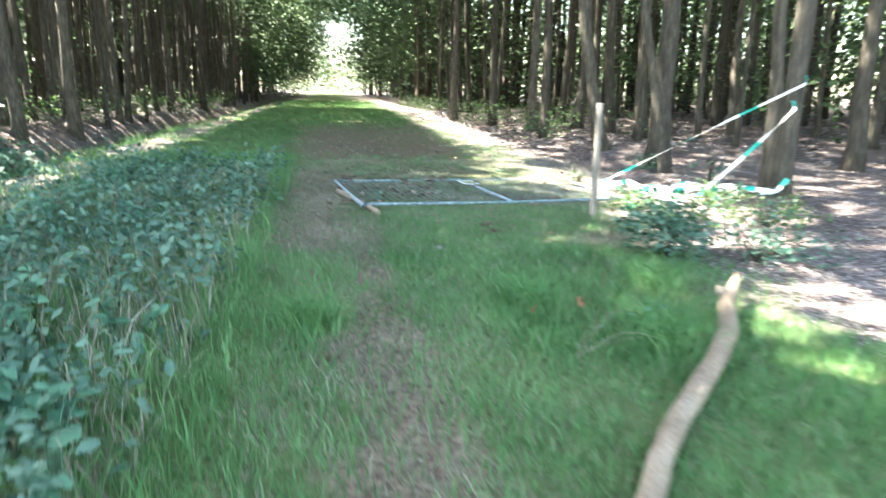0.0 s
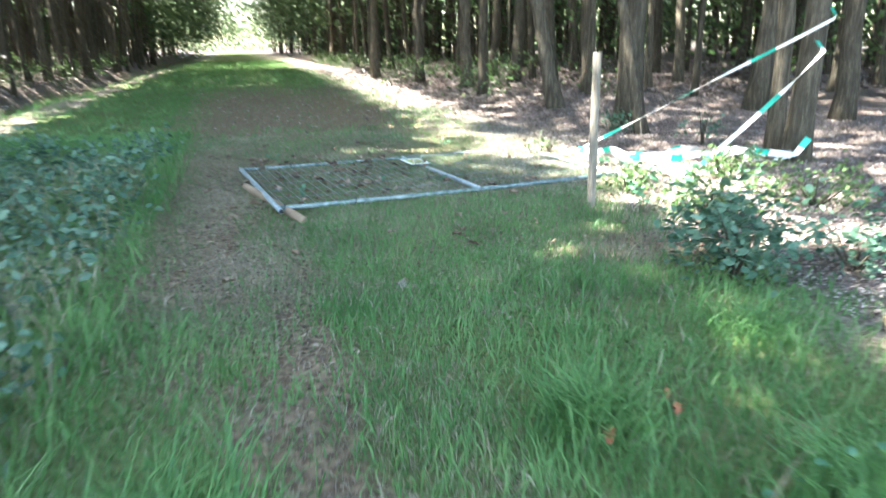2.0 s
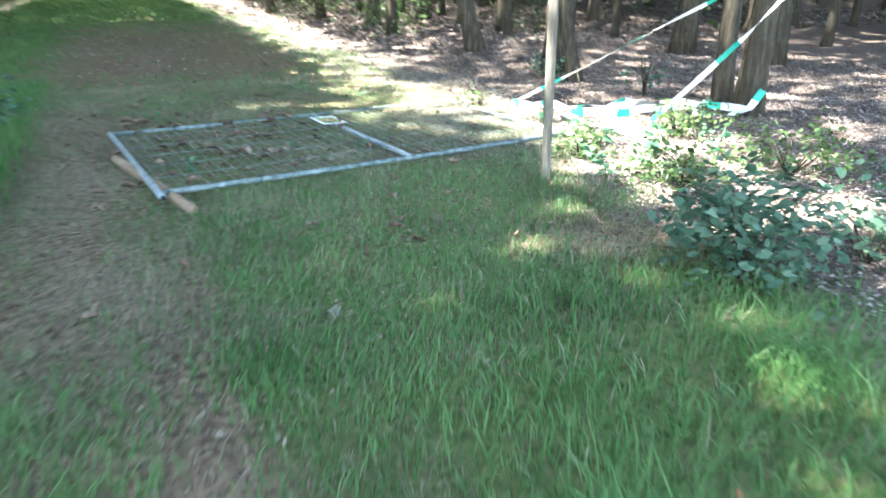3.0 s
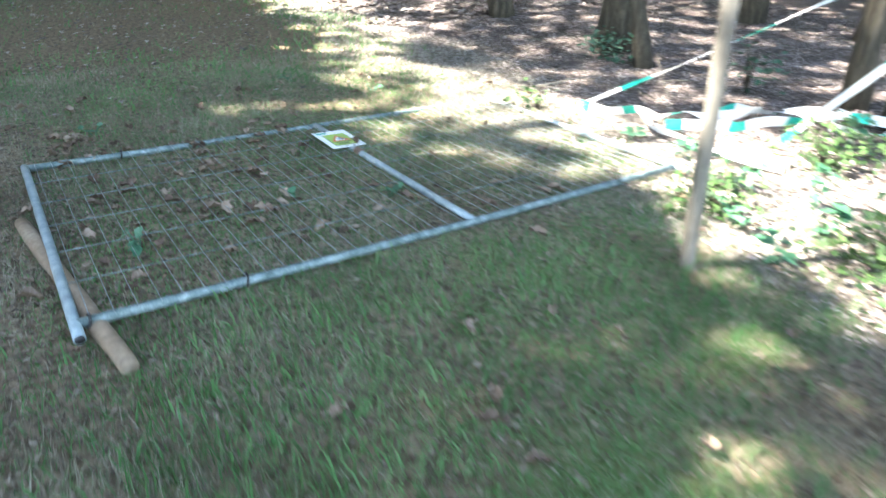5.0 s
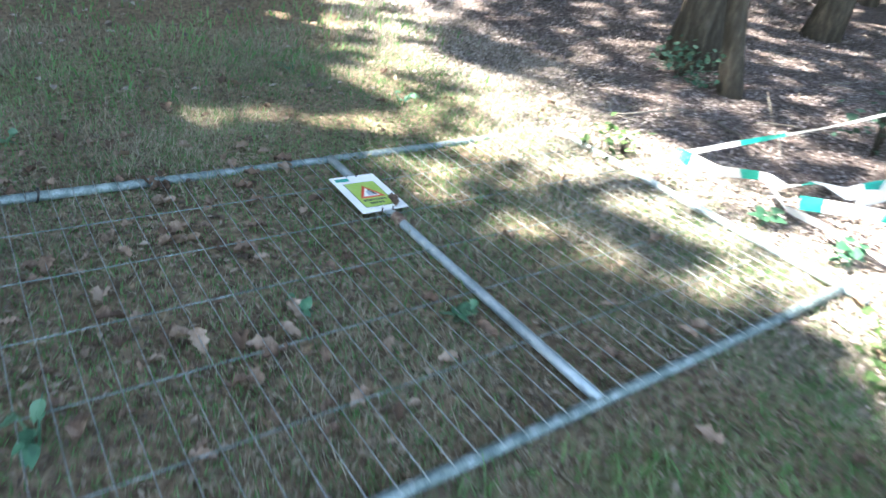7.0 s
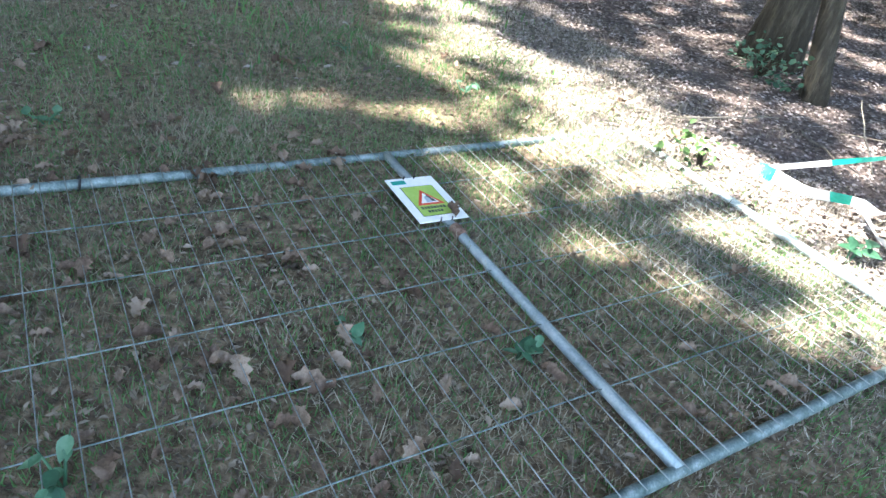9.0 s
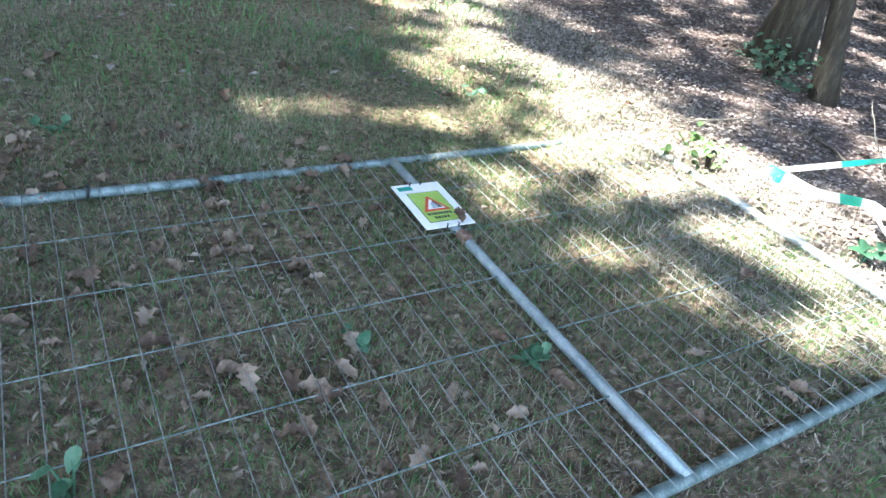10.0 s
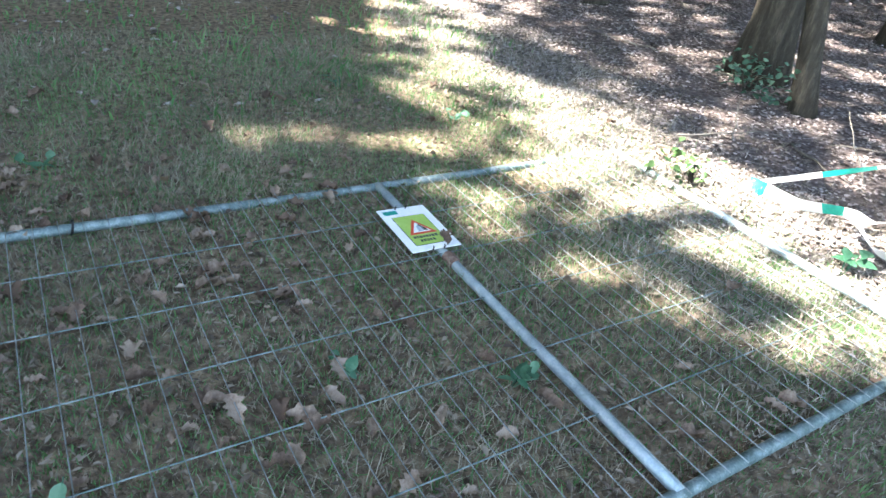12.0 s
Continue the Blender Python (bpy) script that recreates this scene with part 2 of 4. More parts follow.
def flakes(p, size, tilt=1.0, fold=0.25, slim=0.55, plain=False):
    """Leaves at p: pointed blades folded on the midrib (two quads each); plain, for far ones: a bent diamond."""
    n = len(p)
    a = rng.uniform(0, 2 * np.pi, n)
    d = np.stack([np.cos(a), np.sin(a), rng.normal(0, 0.5, n) * tilt], 1)
    d /= np.linalg.norm(d, axis=1)[:, None]
    up = np.stack([rng.normal(0, 0.6, n) * tilt, rng.normal(0, 0.6, n) * tilt, np.ones(n)], 1)
    s = np.cross(d, up)
    s /= np.linalg.norm(s, axis=1)[:, None]
    nn = np.cross(s, d)
    L = (size * rng.uniform(0.65, 1.3, n))[:, None]
    W = L * slim / 2
    f = L * fold * rng.uniform(-0.3, 1, n)[:, None]
    if plain:
        co = np.stack([p - d * L / 2, p + s * W + nn * f, p + d * L / 2, p - s * W - nn * f * 0.4], 1)
        return co.reshape(-1, 3), np.arange(n * 4).reshape(-1, 4)
    co = np.stack([p - d * L / 2, p - d * L * 0.1 + s * W + nn * f, p - d * L * 0.1 - s * W + nn * f, p + d * L / 2, p + d * L * 0.25 + s * W * 0.7 + nn * f * 0.8, p + d * L * 0.25 - s * W * 0.7 + nn * f * 0.8], 1)
    o = np.arange(n)[:, None] * 6
    quads = np.concatenate([o + np.array([[0, 3, 4, 1]]), o + np.array([[0, 2, 5, 3]])])
    return co.reshape(-1, 3), quads


def joined(*lots):
    c, f, o = [], [], 0
    for a, b in lots:
        c.append(a)
        f.append(b + o)
        o += len(a)
    return np.concatenate(c), np.concatenate(f)


def uv_points(n, u0, u1, v0, v1):
    u, v = rng.uniform(u0, u1, n), rng.uniform(v0, v1, n)
    return u * AX + v * AY, u * AY - v * AX


# ---- ground: one sheet out to the horizon ----
def axis_steps(lo, hi, step, far):
    inner = list(np.arange(lo, hi + step / 2, step))
    a, s = [], step
    x = lo
    while x > -far:
        s *= 1.16
        x -= s
        a.append(x)
    b, s, x = [], step, hi
    while x < far:
        s *= 1.16
        x += s
        b.append(x)
    return np.array(a[::-1] + inner + b)


gx, gy = axis_steps(-7, 9, 0.09, 700), axis_steps(-2, 14, 0.09, 700)
GX, GY = np.meshgrid(gx, gy)
co = np.stack([GX.ravel(), GY.ravel(), ground_z(GX.ravel(), GY.ravel())], 1)
nx, ny = len(gx), len(gy)
i0 = (np.arange(ny - 1)[:, None] * nx + np.arange(nx - 1)[None, :]).ravel()
M_GROUND = bpy.data.materials.new("forest_soil")
me = big_mesh("ground", co, np.stack([i0, i0 + 1, i0 + nx + 1, i0 + nx], 1), M_GROUND)
me.polygons.foreach_set("use_smooth", [True] * len(me.polygons))
# sunlight put into the ground colour: paler along the verge slot and ditch lip
def sunlit_pale_mask(x, y):
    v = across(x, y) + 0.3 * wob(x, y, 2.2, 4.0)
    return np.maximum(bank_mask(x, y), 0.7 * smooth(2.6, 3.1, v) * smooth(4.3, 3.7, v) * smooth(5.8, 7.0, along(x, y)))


# the third value marks where the ground is paled for sunlight
for key, fn in (("litter", litter_mask), ("worn", worn_mask), ("dry", sunlit_pale_mask)):
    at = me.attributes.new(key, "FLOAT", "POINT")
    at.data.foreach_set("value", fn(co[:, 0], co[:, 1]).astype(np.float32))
tagged(new("ground", me), "forest ride of mossy grass, worn earth and leaf litter", "ground", kind="structure")


def build_ground_material(m):
    m.use_nodes = True
    n, l = m.node_tree.nodes, m.node_tree.links
    bsdf = n["Principled BSDF"]
    bsdf.inputs["Roughness"].default_value = 0.95
    bsdf.inputs["Specular IOR Level"].default_value = 0.15
    co = n.new("ShaderNodeTexCoord")

    def noise_tex(scale, detail):
        t = n.new("ShaderNodeTexNoise")
        t.inputs["Scale"].default_value, t.inputs["Detail"].default_value = scale, detail
        l.new(co.outputs["Object"], t.inputs["Vector"])
        return t

    def ramp(src, *stops):
        r = n.new("ShaderNodeValToRGB")
        e = r.color_ramp.elements
        e[0].position, e[0].color = stops[0][0], srgb(*stops[0][1])
        e[1].position, e[1].color = stops[-1][0], srgb(*stops[-1][1])
        for p, c in stops[1:-1]:
            e.new(p).color = srgb(*c)
        l.new(src, r.inputs[0])
        return r

    def mix(f, a, b):
        x = n.new("ShaderNodeMix")
        x.data_type = "RGBA"
        l.new(f, x.inputs["Factor"])
        l.new(a, x.inputs["A"]), l.new(b, x.inputs["B"])
        return x.outputs["Result"]

    big, mid, fine = noise_tex(1.3, 5), noise_tex(26, 8), noise_tex(120, 4)
    turf = ramp(mid.outputs[0], (0.3, (0.055, 0.08, 0.03)), (0.5, (0.095, 0.13, 0.052)), (0.7, (0.145, 0.15, 0.075)))
    earth = ramp(mid.outputs[0], (0.3, (0.065, 0.05, 0.036)), (0.5, (0.165, 0.122, 0.084)), (0.72, (0.29, 0.225, 0.155)))
    litter = ramp(mid.outputs[0], (0.3, (0.058, 0.044, 0.04)), (0.5, (0.13, 0.103, 0.094)), (0.72, (0.26, 0.212, 0.195)))
    aw, al = n.new("ShaderNodeAttribute"), n.new("ShaderNodeAttribute")
    aw.attribute_name, al.attribute_name = "worn", "litter"
    k = n.new("ShaderNodeMath")
    k.operation = "MULTIPLY_ADD"
    l.new(big.outputs[0], k.inputs[0])
    k.inputs[1].default_value = 1.2
    l.new(aw.outputs["Fac"], k.inputs[2])
    kr = ramp(k.outputs[0], (0.75, (0, 0, 0)), (1.35, (1, 1, 1)))
    c = mix(kr.outputs[0], turf.outputs[0], earth.outputs[0])
    c = mix(al.outputs["Fac"], c, litter.outputs[0])
    # pale mix that paints the sunlit strips into the soil colour
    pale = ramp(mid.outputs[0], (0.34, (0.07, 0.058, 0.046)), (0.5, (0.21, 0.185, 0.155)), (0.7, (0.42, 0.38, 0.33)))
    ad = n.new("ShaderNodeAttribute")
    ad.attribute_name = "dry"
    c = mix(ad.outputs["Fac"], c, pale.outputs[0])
    l.new(c, bsdf.inputs["Base Color"])
    s = n.new("ShaderNodeMath")
    s.operation = "MULTIPLY_ADD"
    l.new(fine.outputs[0], s.inputs[0])
    s.inputs[1].default_value = 0.5
    l.new(mid.outputs[0], s.inputs[2])
    bp = n.new("ShaderNodeBump")
    bp.inputs["Strength"].default_value, bp.inputs["Distance"].default_value = 0.8, 0.03
    l.new(s.outputs[0], bp.inputs["Height"])
    l.new(bp.outputs[0], bsdf.inputs["Normal"])


build_ground_material(M_GROUND)

# ---- trees ----
def trunk_points(h, r, lean, seed, spread=0.35):
    q = random.Random(seed)
    px, py = 0.0, 0.0
    pts, rad = [], []
    steps = 12
    for i in range(steps + 1):
        f = i / steps
        z = -0.15 + (h + 0.15) * f ** 1.25
        flare = spread * math.exp(-max(z, 0) / 0.22)
        pts.append((px + lean[0] * z, py + lean[1] * z, z))
        rad.append(r * (1 + flare) * (1 - 0.8 * f))
        px += q.uniform(-1, 1) * r * 0.3
        py += q.uniform(-1, 1) * r * 0.3
    return pts, rad


def tree(r, h, lean, seed, leaves=260, crown_r=1.9, kind="oak tree", label="", low=0, flare=0.35):
    """A tree standing at its own origin: trunk, limbs and a ragged crown."""
    q = random.Random(seed)
    root = new("tree")
    pts, rad = trunk_points(h, r, lean, seed, flare)
    part("trunk", tube("trunk", pts, rad, M_BARK, 12, 0.09, seed), root)
    tips = []
    for k in range(4 + low):
        i = q.randint(7, 11) if k < 4 else q.randint(4, 6)
        p = Vector(pts[i])
        a = q.uniform(0, 6.28)
        ln = q.uniform(1.4, 2.8) if k < 4 else q.uniform(0.8, 1.5)
        d = Vector((math.cos(a), math.sin(a), q.uniform(0.1, 0.7)))
        lp = [p, p + d * ln * 0.4 + Vector((0, 0, 0.1)), p + d * ln * 0.75 + Vector((0, 0, q.uniform(-0.1, 0.3))), p + d * ln]
        rr = rad[i] * (0.4 if k < 4 else 0.16)
        part("limb", tube("limb", lp, [rr, rr * 0.7, rr * 0.45, rr * 0.15], M_BARK, 6, 0.1, seed + k), root)
        if k < 4:
            tips += [lp[2], lp[3]]
    top = Vector(pts[-1])
    tips += [top, top - Vector((0, 0, 1.2)), top - Vector((0.4, 0.2, 2.2))]
    c = np.array([q.choice(tips) for _ in range(leaves)])
    g = rng.normal(0, 1, (leaves, 3)) * np.array([crown_r * 0.42, crown_r * 0.42, crown_r * 0.32])
    part("crown", big_mesh("crown", *flakes(c + g, 0.3, 1.0, 0.15, 0.75, True), M_CANOPY), root)
    return tagged(root, label or "slender woodland tree with grey-brown bark in leaf litter", kind, group="woodland trees")


def place(ob, x, y, turn=0.0, s=1.0):
    ob.matrix_basis = pose(x, y, gz(x, y), 0, 0, turn) @ Matrix.Diagonal((s, s, s, 1))
    return ob


place(tree(0.18, 13, (0.0, 0.0), 3, label="thick oak with ridged mossy bark, lit on one flank", flare=0.6), 7.08, 9.42)
place(tree(0.085, 10, (-0.12, 0.18), 5, label="thin leaning trunk standing close to the thick oak"), 6.74, 8.78)
place(tree(0.14, 14, (-0.15, 0.08), 8, label="tall oak trunk at the edge of the ride, slightly leaning"), 7.45, 11.75)
place(tree(0.125, 14, (0.0, 0.0), 11, label="stout oak with the barrier tape tied round it"), 6.66, 6.42)
place(tree(0.095, 13, (-0.03, 0.04), 12, label="second oak stem beside the taped one"), 6.92, 6.87)
protos = [tree(0.12, 12, (0.02, 0.01), 21, 150, low=1), tree(0.15, 13, (-0.03, 0.02), 22, 160, low=1), tree(0.09, 11, (0.03, -0.03), 23, 140, low=2), tree(0.17, 14, (0.0, 0.03), 24, 160, low=1), tree(0.075, 10, (-0.02, 0.0), 25, 130, low=2)]
spots = [(7.95, 15.3), (8.75, 17.6), (10.6, 24.6), (10.5, 18.1), (11.3, 12.3), (10.1, 9.8), (10.0, 8.2), (10.4, 16.2), (9.3, 13.2), (12.6, 8.8), (8.9, 20.9), (9.9, 28.0), (9.0, 25.0)]
q = random.Random(4)
taken = [(7.08, 9.42), (6.74, 8.78), (7.45, 11.75), (6.66, 6.42), (6.92, 6.87)] + spots
gap = 0
while len(spots) < 140 and gap < 6000:       # the wood on the litter side
    gap += 1
    u, v = q.uniform(1, 52), q.uniform(5.9, 24)
    x, y = u * AX + v * AY, u * AY - v * AX
    if x < 10.5 and 5 < y < 14 or (x < 9 and y < 6):
        continue
    if min((x - a) ** 2 + (y - b) ** 2 for a, b in taken) > 1.7:
        spots.append((x, y))
        taken.append((x, y))
left = 0
while left < 250:                            # the dense young stand beyond the ditch
    u, v = q.uniform(6, 60), -6.1 - 12 * q.random() ** 1.7
    x, y = u * AX + v * AY, u * AY - v * AX
    if min((x - a) ** 2 + (y - b) ** 2 for a, b in taken) > 0.6:
        spots.append((x, y))
        taken.append((x, y))
        left += 1
for i, (x, y) in enumerate(spots):
    if i < len(protos):
        place(protos[i], x, y, q.uniform(0, 360))
    else:
        p = protos[q.choice((0, 1, 2, 2, 4, 4, 3))]
        s = q.uniform(0.85, 1.15)
        c = copy_thing(p, pose(x, y, gz(x, y), 0, 0, q.uniform(0, 360)))
        c.scale = (s, s, s)


def far_trunks(n, u0, u1, v0, v1, seed):
    r = random.Random(seed)
    V, F = [], []
    for k in range(n):
        u, v = r.uniform(u0, u1), r.uniform(v0, v1)
        x, y = u * AX + v * AY, u * AY - v * AX
        z, w = gz(x, y), r.uniform(0.06, 0.17)
        dx, dy = r.uniform(-0.5, 0.5), r.uniform(-0.5, 0.5)
        vs, fs = tube_data([(x, y, z - 0.1), (x + dx * 0.4, y + dy * 0.4, z + 4), (x + dx, y + dy, z + 10)], [w * 1.2, w, w * 0.6], 6, 0.1, k)
        F += [tuple(a + len(V) for a in f) for f in fs]
        V += vs
    return V, F


V, F = far_trunks(230, 2, 90, 14, 48, 1)
V2, F2 = far_trunks(330, 4, 110, -40, -7, 2)
V3, F3 = far_trunks(190, 40, 150, 6.0, 18, 3)
F += [tuple(a + len(V) for a in f) for f in F2]
V += V2
F += [tuple(a + len(V) for a in f) for f in F3]
V += V3
stuff("far_trunks", mesh_of("far_trunks", V, F, M_BARK), "dark trunks of the wood further back", "trees")


# ---- leaves overhead: closed over the ride, open in a slot along its right verge ----
def canopy(n, u0, u1, v0, v1, z0, z1, size, keep):
    """Leaves strewn so that, followed down the sun's slant, they cover that stretch of the ride."""
    lx, ly = uv_points(n, u0, u1, v0, v1)
    z = rng.uniform(z0, z1, n)
    k = z / to_sun.z
    ok = rng.random(n) < keep(lx, ly)
    return flakes(np.stack([lx + to_sun.x * k, ly + to_sun.y * k, z], 1)[ok], size, 1.0, 0.15, 0.95, True)


OPENINGS = ((9.72, 1.75, 0.2, 0.5, 0.12), (10.3, 2.5, 0.42, 0.28, 0.08), (11.0, 2.6, 0.4, 0.28, 0.08), (9.62, 2.3, 0.2, 0.33, 0.09), (8.87, 2.27, 0.36, 0.22, 0.04), (8.25, 2.58, 0.26, 0.24, 0.05),
            (7.95, 2.82, 0.24, 0.14, 0.0), (7.72, 3.12, 0.15, 0.3, 0.0), (7.78, 2.42, 0.12, 0.11, 0.05))


def verge_light(x, y, wood):
    """The gap between the crowns along the verge: a lit band with ragged edges and smaller openings on the grass side."""
    u = along(x, y) + 0.06 * wob(x, y, 4.0, 1.0) + 0.06 * wob(x, y, 11.0, 3.0)
    v = across(x, y) + 0.06 * wob(x, y, 3.1, 5.0) + 0.09 * wob(x, y, 8.0, 2.0) + 0.07 * wob(x, y, 17.0, 7.0)
    lo = np.interp(u, (6.6, 7.1, 7.5, 7.9, 8.3, 8.7, 9.2, 9.6, 10.6, 11.4, 12.0), (2.92, 3.25, 3.5, 3.42, 3.28, 2.82, 2.5, 2.55, 2.55, 2.8, 2.45))
    hi = np.interp(u, (6.6, 7.9, 8.7, 9.6, 10.6, 11.6, 12.0), (5.0, 4.7, 4.1, 3.82, 3.35, 3.3, 4.0))
    d = 0.9 * smooth(lo + 0.06, lo - 0.3, v) ** 1.5 + 0.015 + 0.08 * np.maximum(wob(x, y, 6.0, 4.0), 0) + 0.07 * np.maximum(wob(x, y, 15.0, 1.0), 0)
    for u0, v0, ru, rv, k in OPENINGS:
        r = np.hypot((u - u0) / ru, (v - v0) / rv)
        d = np.minimum(d, k + 0.9 * smooth(0.7, 1.5, r))
    return np.where(v > hi, np.maximum(wood, smooth(0, 0.3, v - hi) * (0.75 + 0.4 * wob(x, y, 2.6, 8.0) + 0.6 * wob(x, y, 7.0, 3.0))), d)


def closed(x, y):
    """How closed the crowns are: a slot along the right verge stays open, the woods let flecks through."""
    u = along(x, y)
    v = across(x, y) + 0.25 * wob(x, y, 1.1, 3.0) + 0.3 * wob(x, y, 3.3, 6.0) + 0.35 * wob(x, y, 7.5, 2.5) + 0.25 * wob(x, y, 13.0, 0.7)
    start = 3.15 + 0.05 * np.clip(u - 10, 0, 40) + 0.6 * smooth(9.0, 6.8, u)
    edge = np.clip(10 ** (-(v - start + 1.0) / 0.6), 0, 1)
    edge = np.maximum(edge, np.clip(0.03 + 0.09 * wob(x, y, 5.0, 1.3) + 0.06 * wob(x, y, 11.0, 4.0), 0, 1))
    wood = 0.8 + 0.4 * wob(x, y, 2.6, 8.0) + 0.6 * wob(x, y, 7.0, 3.0)
    d = np.where(v < start + 0.85, edge, wood * smooth(0, 0.4, v - start - 0.85))
    d = np.where((u < 6.4) & (v > 1.9), np.maximum(edge, 0.85 + 0.5 * wob(x, y, 2.6, 2.0) + 0.5 * wob(x, y, 7.0, 3.0)), d)
    d = np.where((u < 4.2) & (v > 2.2) & (v < 4.6), 0.16 + 0.4 * wob(x, y, 4.5, 2.0), d)
    d = np.where((u > 4.2) & (u < 5.3) & (v > 2.2) & (v < 3.8), 0.5 + 0.5 * wob(x, y, 5.0, 2.0), d)
    d = np.where((u > 5.2) & (u < 6.9) & (v > 2.5) & (v < 4.6), 0.12 + 0.35 * wob(x, y, 7.0, 2.0), d)
    d = np.where((u > 5.2) & (u < 6.9) & (v > 2.5) & (v < 3.0), 0.32 + 0.5 * wob(x, y, 7.0, 2.0), d)
    d = np.where((u > 4.9) & (u < 6.4) & (v > 1.2) & (v < 2.5), 0.38 + 0.3 * wob(x, y, 6.0, 2.0) + 0.3 * wob(x, y, 14.0, 5.0), d)
    d = np.where(v < -2.7, np.where(v > -4.3, 0.0 + 0.14 * wob(x, y, 2.4, 1.0), 0.05 + 0.14 * wob(x, y, 2.4, 1.0)), d)
    d = np.where((u > 5.3) & (u < 6.15) & (v > 2.05) & (v < 3.1), 0.225 + 0.2 * wob(x, y, 6.0, 1.0) + 0.12 * wob(x, y, 14.0, 3.0), d)
    d = np.where((u > 6.6) & (u < 12.0) & (v > 0.6) & (v < 5.2), verge_light(x, y, d), d)
    d = np.where((u > 24) & (v < start) & (v > -3), 0.3, d)
    return np.clip(d, 0, 1)


lots = [canopy(95000, -5, 40, -3.6, 3.2, 14, 21, 0.26, closed), canopy(75000, -4, 40, 1.6, 17, 14, 20, 0.28, closed), canopy(50000, 4, 48, 14, 34, 9, 14, 0.45, lambda x, y: 0.8 + 0.4 * wob(x, y, 2.0, 4.0)), canopy(40000, 0, 45, -16, -2.5, 8, 13, 0.34, closed), canopy(40000, 44, 120, -16, -3.2, 9, 14, 0.5, lambda x, y: 0.85 + 0.3 * wob(x, y, 1.5, 2.0)), canopy(34000, 40, 120, 5.2, 17, 12, 17, 0.5, lambda x, y: 0.75 + 0.4 * wob(x, y, 1.5, 5.0))]
stuff("canopy_foliage", big_mesh("canopy_foliage", *joined(*lots), M_CANOPY), "closed green leaf canopy high over the ride", "foliage")


def clumps(n_clump, per, u0, u1, v0, v1, z0, z1, spread, size):
    x, y = uv_points(n_clump, u0, u1, v0, v1)
    z = ground_z(x, y) + rng.uniform(z0, z1, n_clump)
    c = np.repeat(np.stack([x, y, z], 1), per, 0) + rng.normal(0, 1, (n_clump * per, 3)) * np.array([spread, spread, spread * 0.55])
    return flakes(c, size, 1.0, 0.15, 0.75, size > 0.2)


stuff("understorey_foliage", big_mesh("understorey_foliage", *joined(
    clumps(260, 46, 12, 45, 9, 26, 0.6, 6, 0.6, 0.14),
    clumps(170, 46, 1, 14, 12, 26, 0.5, 5.5, 0.6, 0.14),
    clumps(220, 40, 10, 50, -20, -8.5, 0.5, 6.0, 0.6, 0.14),
    clumps(110, 40, 14, 50, 4.9, 8, 0.1, 0.6, 0.3, 0.09),
    clumps(90, 40, 10, 45, -7.5, -6, 0.1, 0.6, 0.3, 0.09)), M_LEAF), "sunlit green twigs and saplings between the trunks", "foliage")
stuff("distant_foliage", big_mesh("distant_foliage", *joined(
    clumps(900, 30, 50, 150, 6.5, 30, 0.2, 14, 0.9, 0.3),
    clumps(260, 18, 40, 130, 6.0, 9, 2.5, 9, 0.7, 0.3),
    clumps(160, 18, 46, 130, -8, -4.4, 0.2, 10, 0.7, 0.35),
    clumps(200, 18, 55, 130, -7, -2.4, 1.8, 12, 0.8, 0.35),
    clumps(200, 18, 55, 130, 3.4, 8, 1.5, 12, 0.8, 0.35),
    clumps(260, 16, 120, 150, -10, 12, 0.3, 10, 1.2, 0.5),
    clumps(420, 20, -4, 50, 14, 27, 0.8, 9, 1.2, 0.3),
    clumps(200, 20, 30, 60, 7, 14, 0.8, 9, 1.0, 0.26),
    clumps(220, 20, 12, 55, -20, -11, 1.5, 9, 1.2, 0.3),
    clumps(380, 30, 55, 95, -8.5, -4.6, 3.0, 11, 0.9, 0.24),
    clumps(120, 16, 70, 130, -3.5, -0.5, 5.5, 13, 0.9, 0.4),
    clumps(120, 16, 70, 130, 2.2, 5, 4.5, 13, 0.9, 0.4),
    clumps(600, 48, 58, 115, -11, -2.9, 2.5, 13, 0.9, 0.34),
    clumps(700, 48, 48, 115, 6.2, 13, 3.0, 13, 0.9, 0.34),
    clumps(1300, 36, 25, 110, -36, -16, 0.2, 14, 1.8, 0.42),
    clumps(1300, 36, 0, 90, 28, 52, 0.2, 14, 1.8, 0.42),
    clumps(380, 16, 150, 185, -16, 20, 0.2, 7, 1.0, 0.5),
    clumps(1000, 30, 50, 150, -30, -6.2, 0.2, 14, 0.9, 0.3),
    clumps(1700, 30, -10, 70, 26, 46, 0.2, 13, 1.5, 0.36),
    clumps(1200, 30, 5, 60, -40, -20, 0.2, 13, 1.5, 0.36)), M_CANOPY), "leafy depth of the wood along the ride", "foliage")

# ---- grass and litter ----
def grass(name, mat, label, specs):
    lots = []
    for n, u0, u1, v0, v1, h0, h1, w, lean, keep in specs:
        x, y = uv_points(n, u0, u1, v0, v1)
        ok = rng.random(n) < keep(x, y)
        x, y = x[ok], y[ok]
        m = len(x)
        tall = 0.75 + 0.35 * wob(x, y, 2.0, 2.0)
        lots.append((short_blades if h1 < 0.1 else blades)(x, y, rng.uniform(h0, h1, m) * tall, w * rng.uniform(0.6, 1.4, m), lean * rng.uniform(0.1, 1, m) ** (0.5 if lean >= 1 else 1)))
    return stuff(name, big_mesh(name, *joined(*lots), mat), label, "grass")


def lush(x, y):
    return np.clip((1 - litter_mask(x, y)) * (1 - bank_mask(x, y)) ** 2 * (1 - 0.98 * worn_mask(x, y)) * (0.75 + 0.5 * wob(x, y, 1.6, 7.0)), 0, 1)


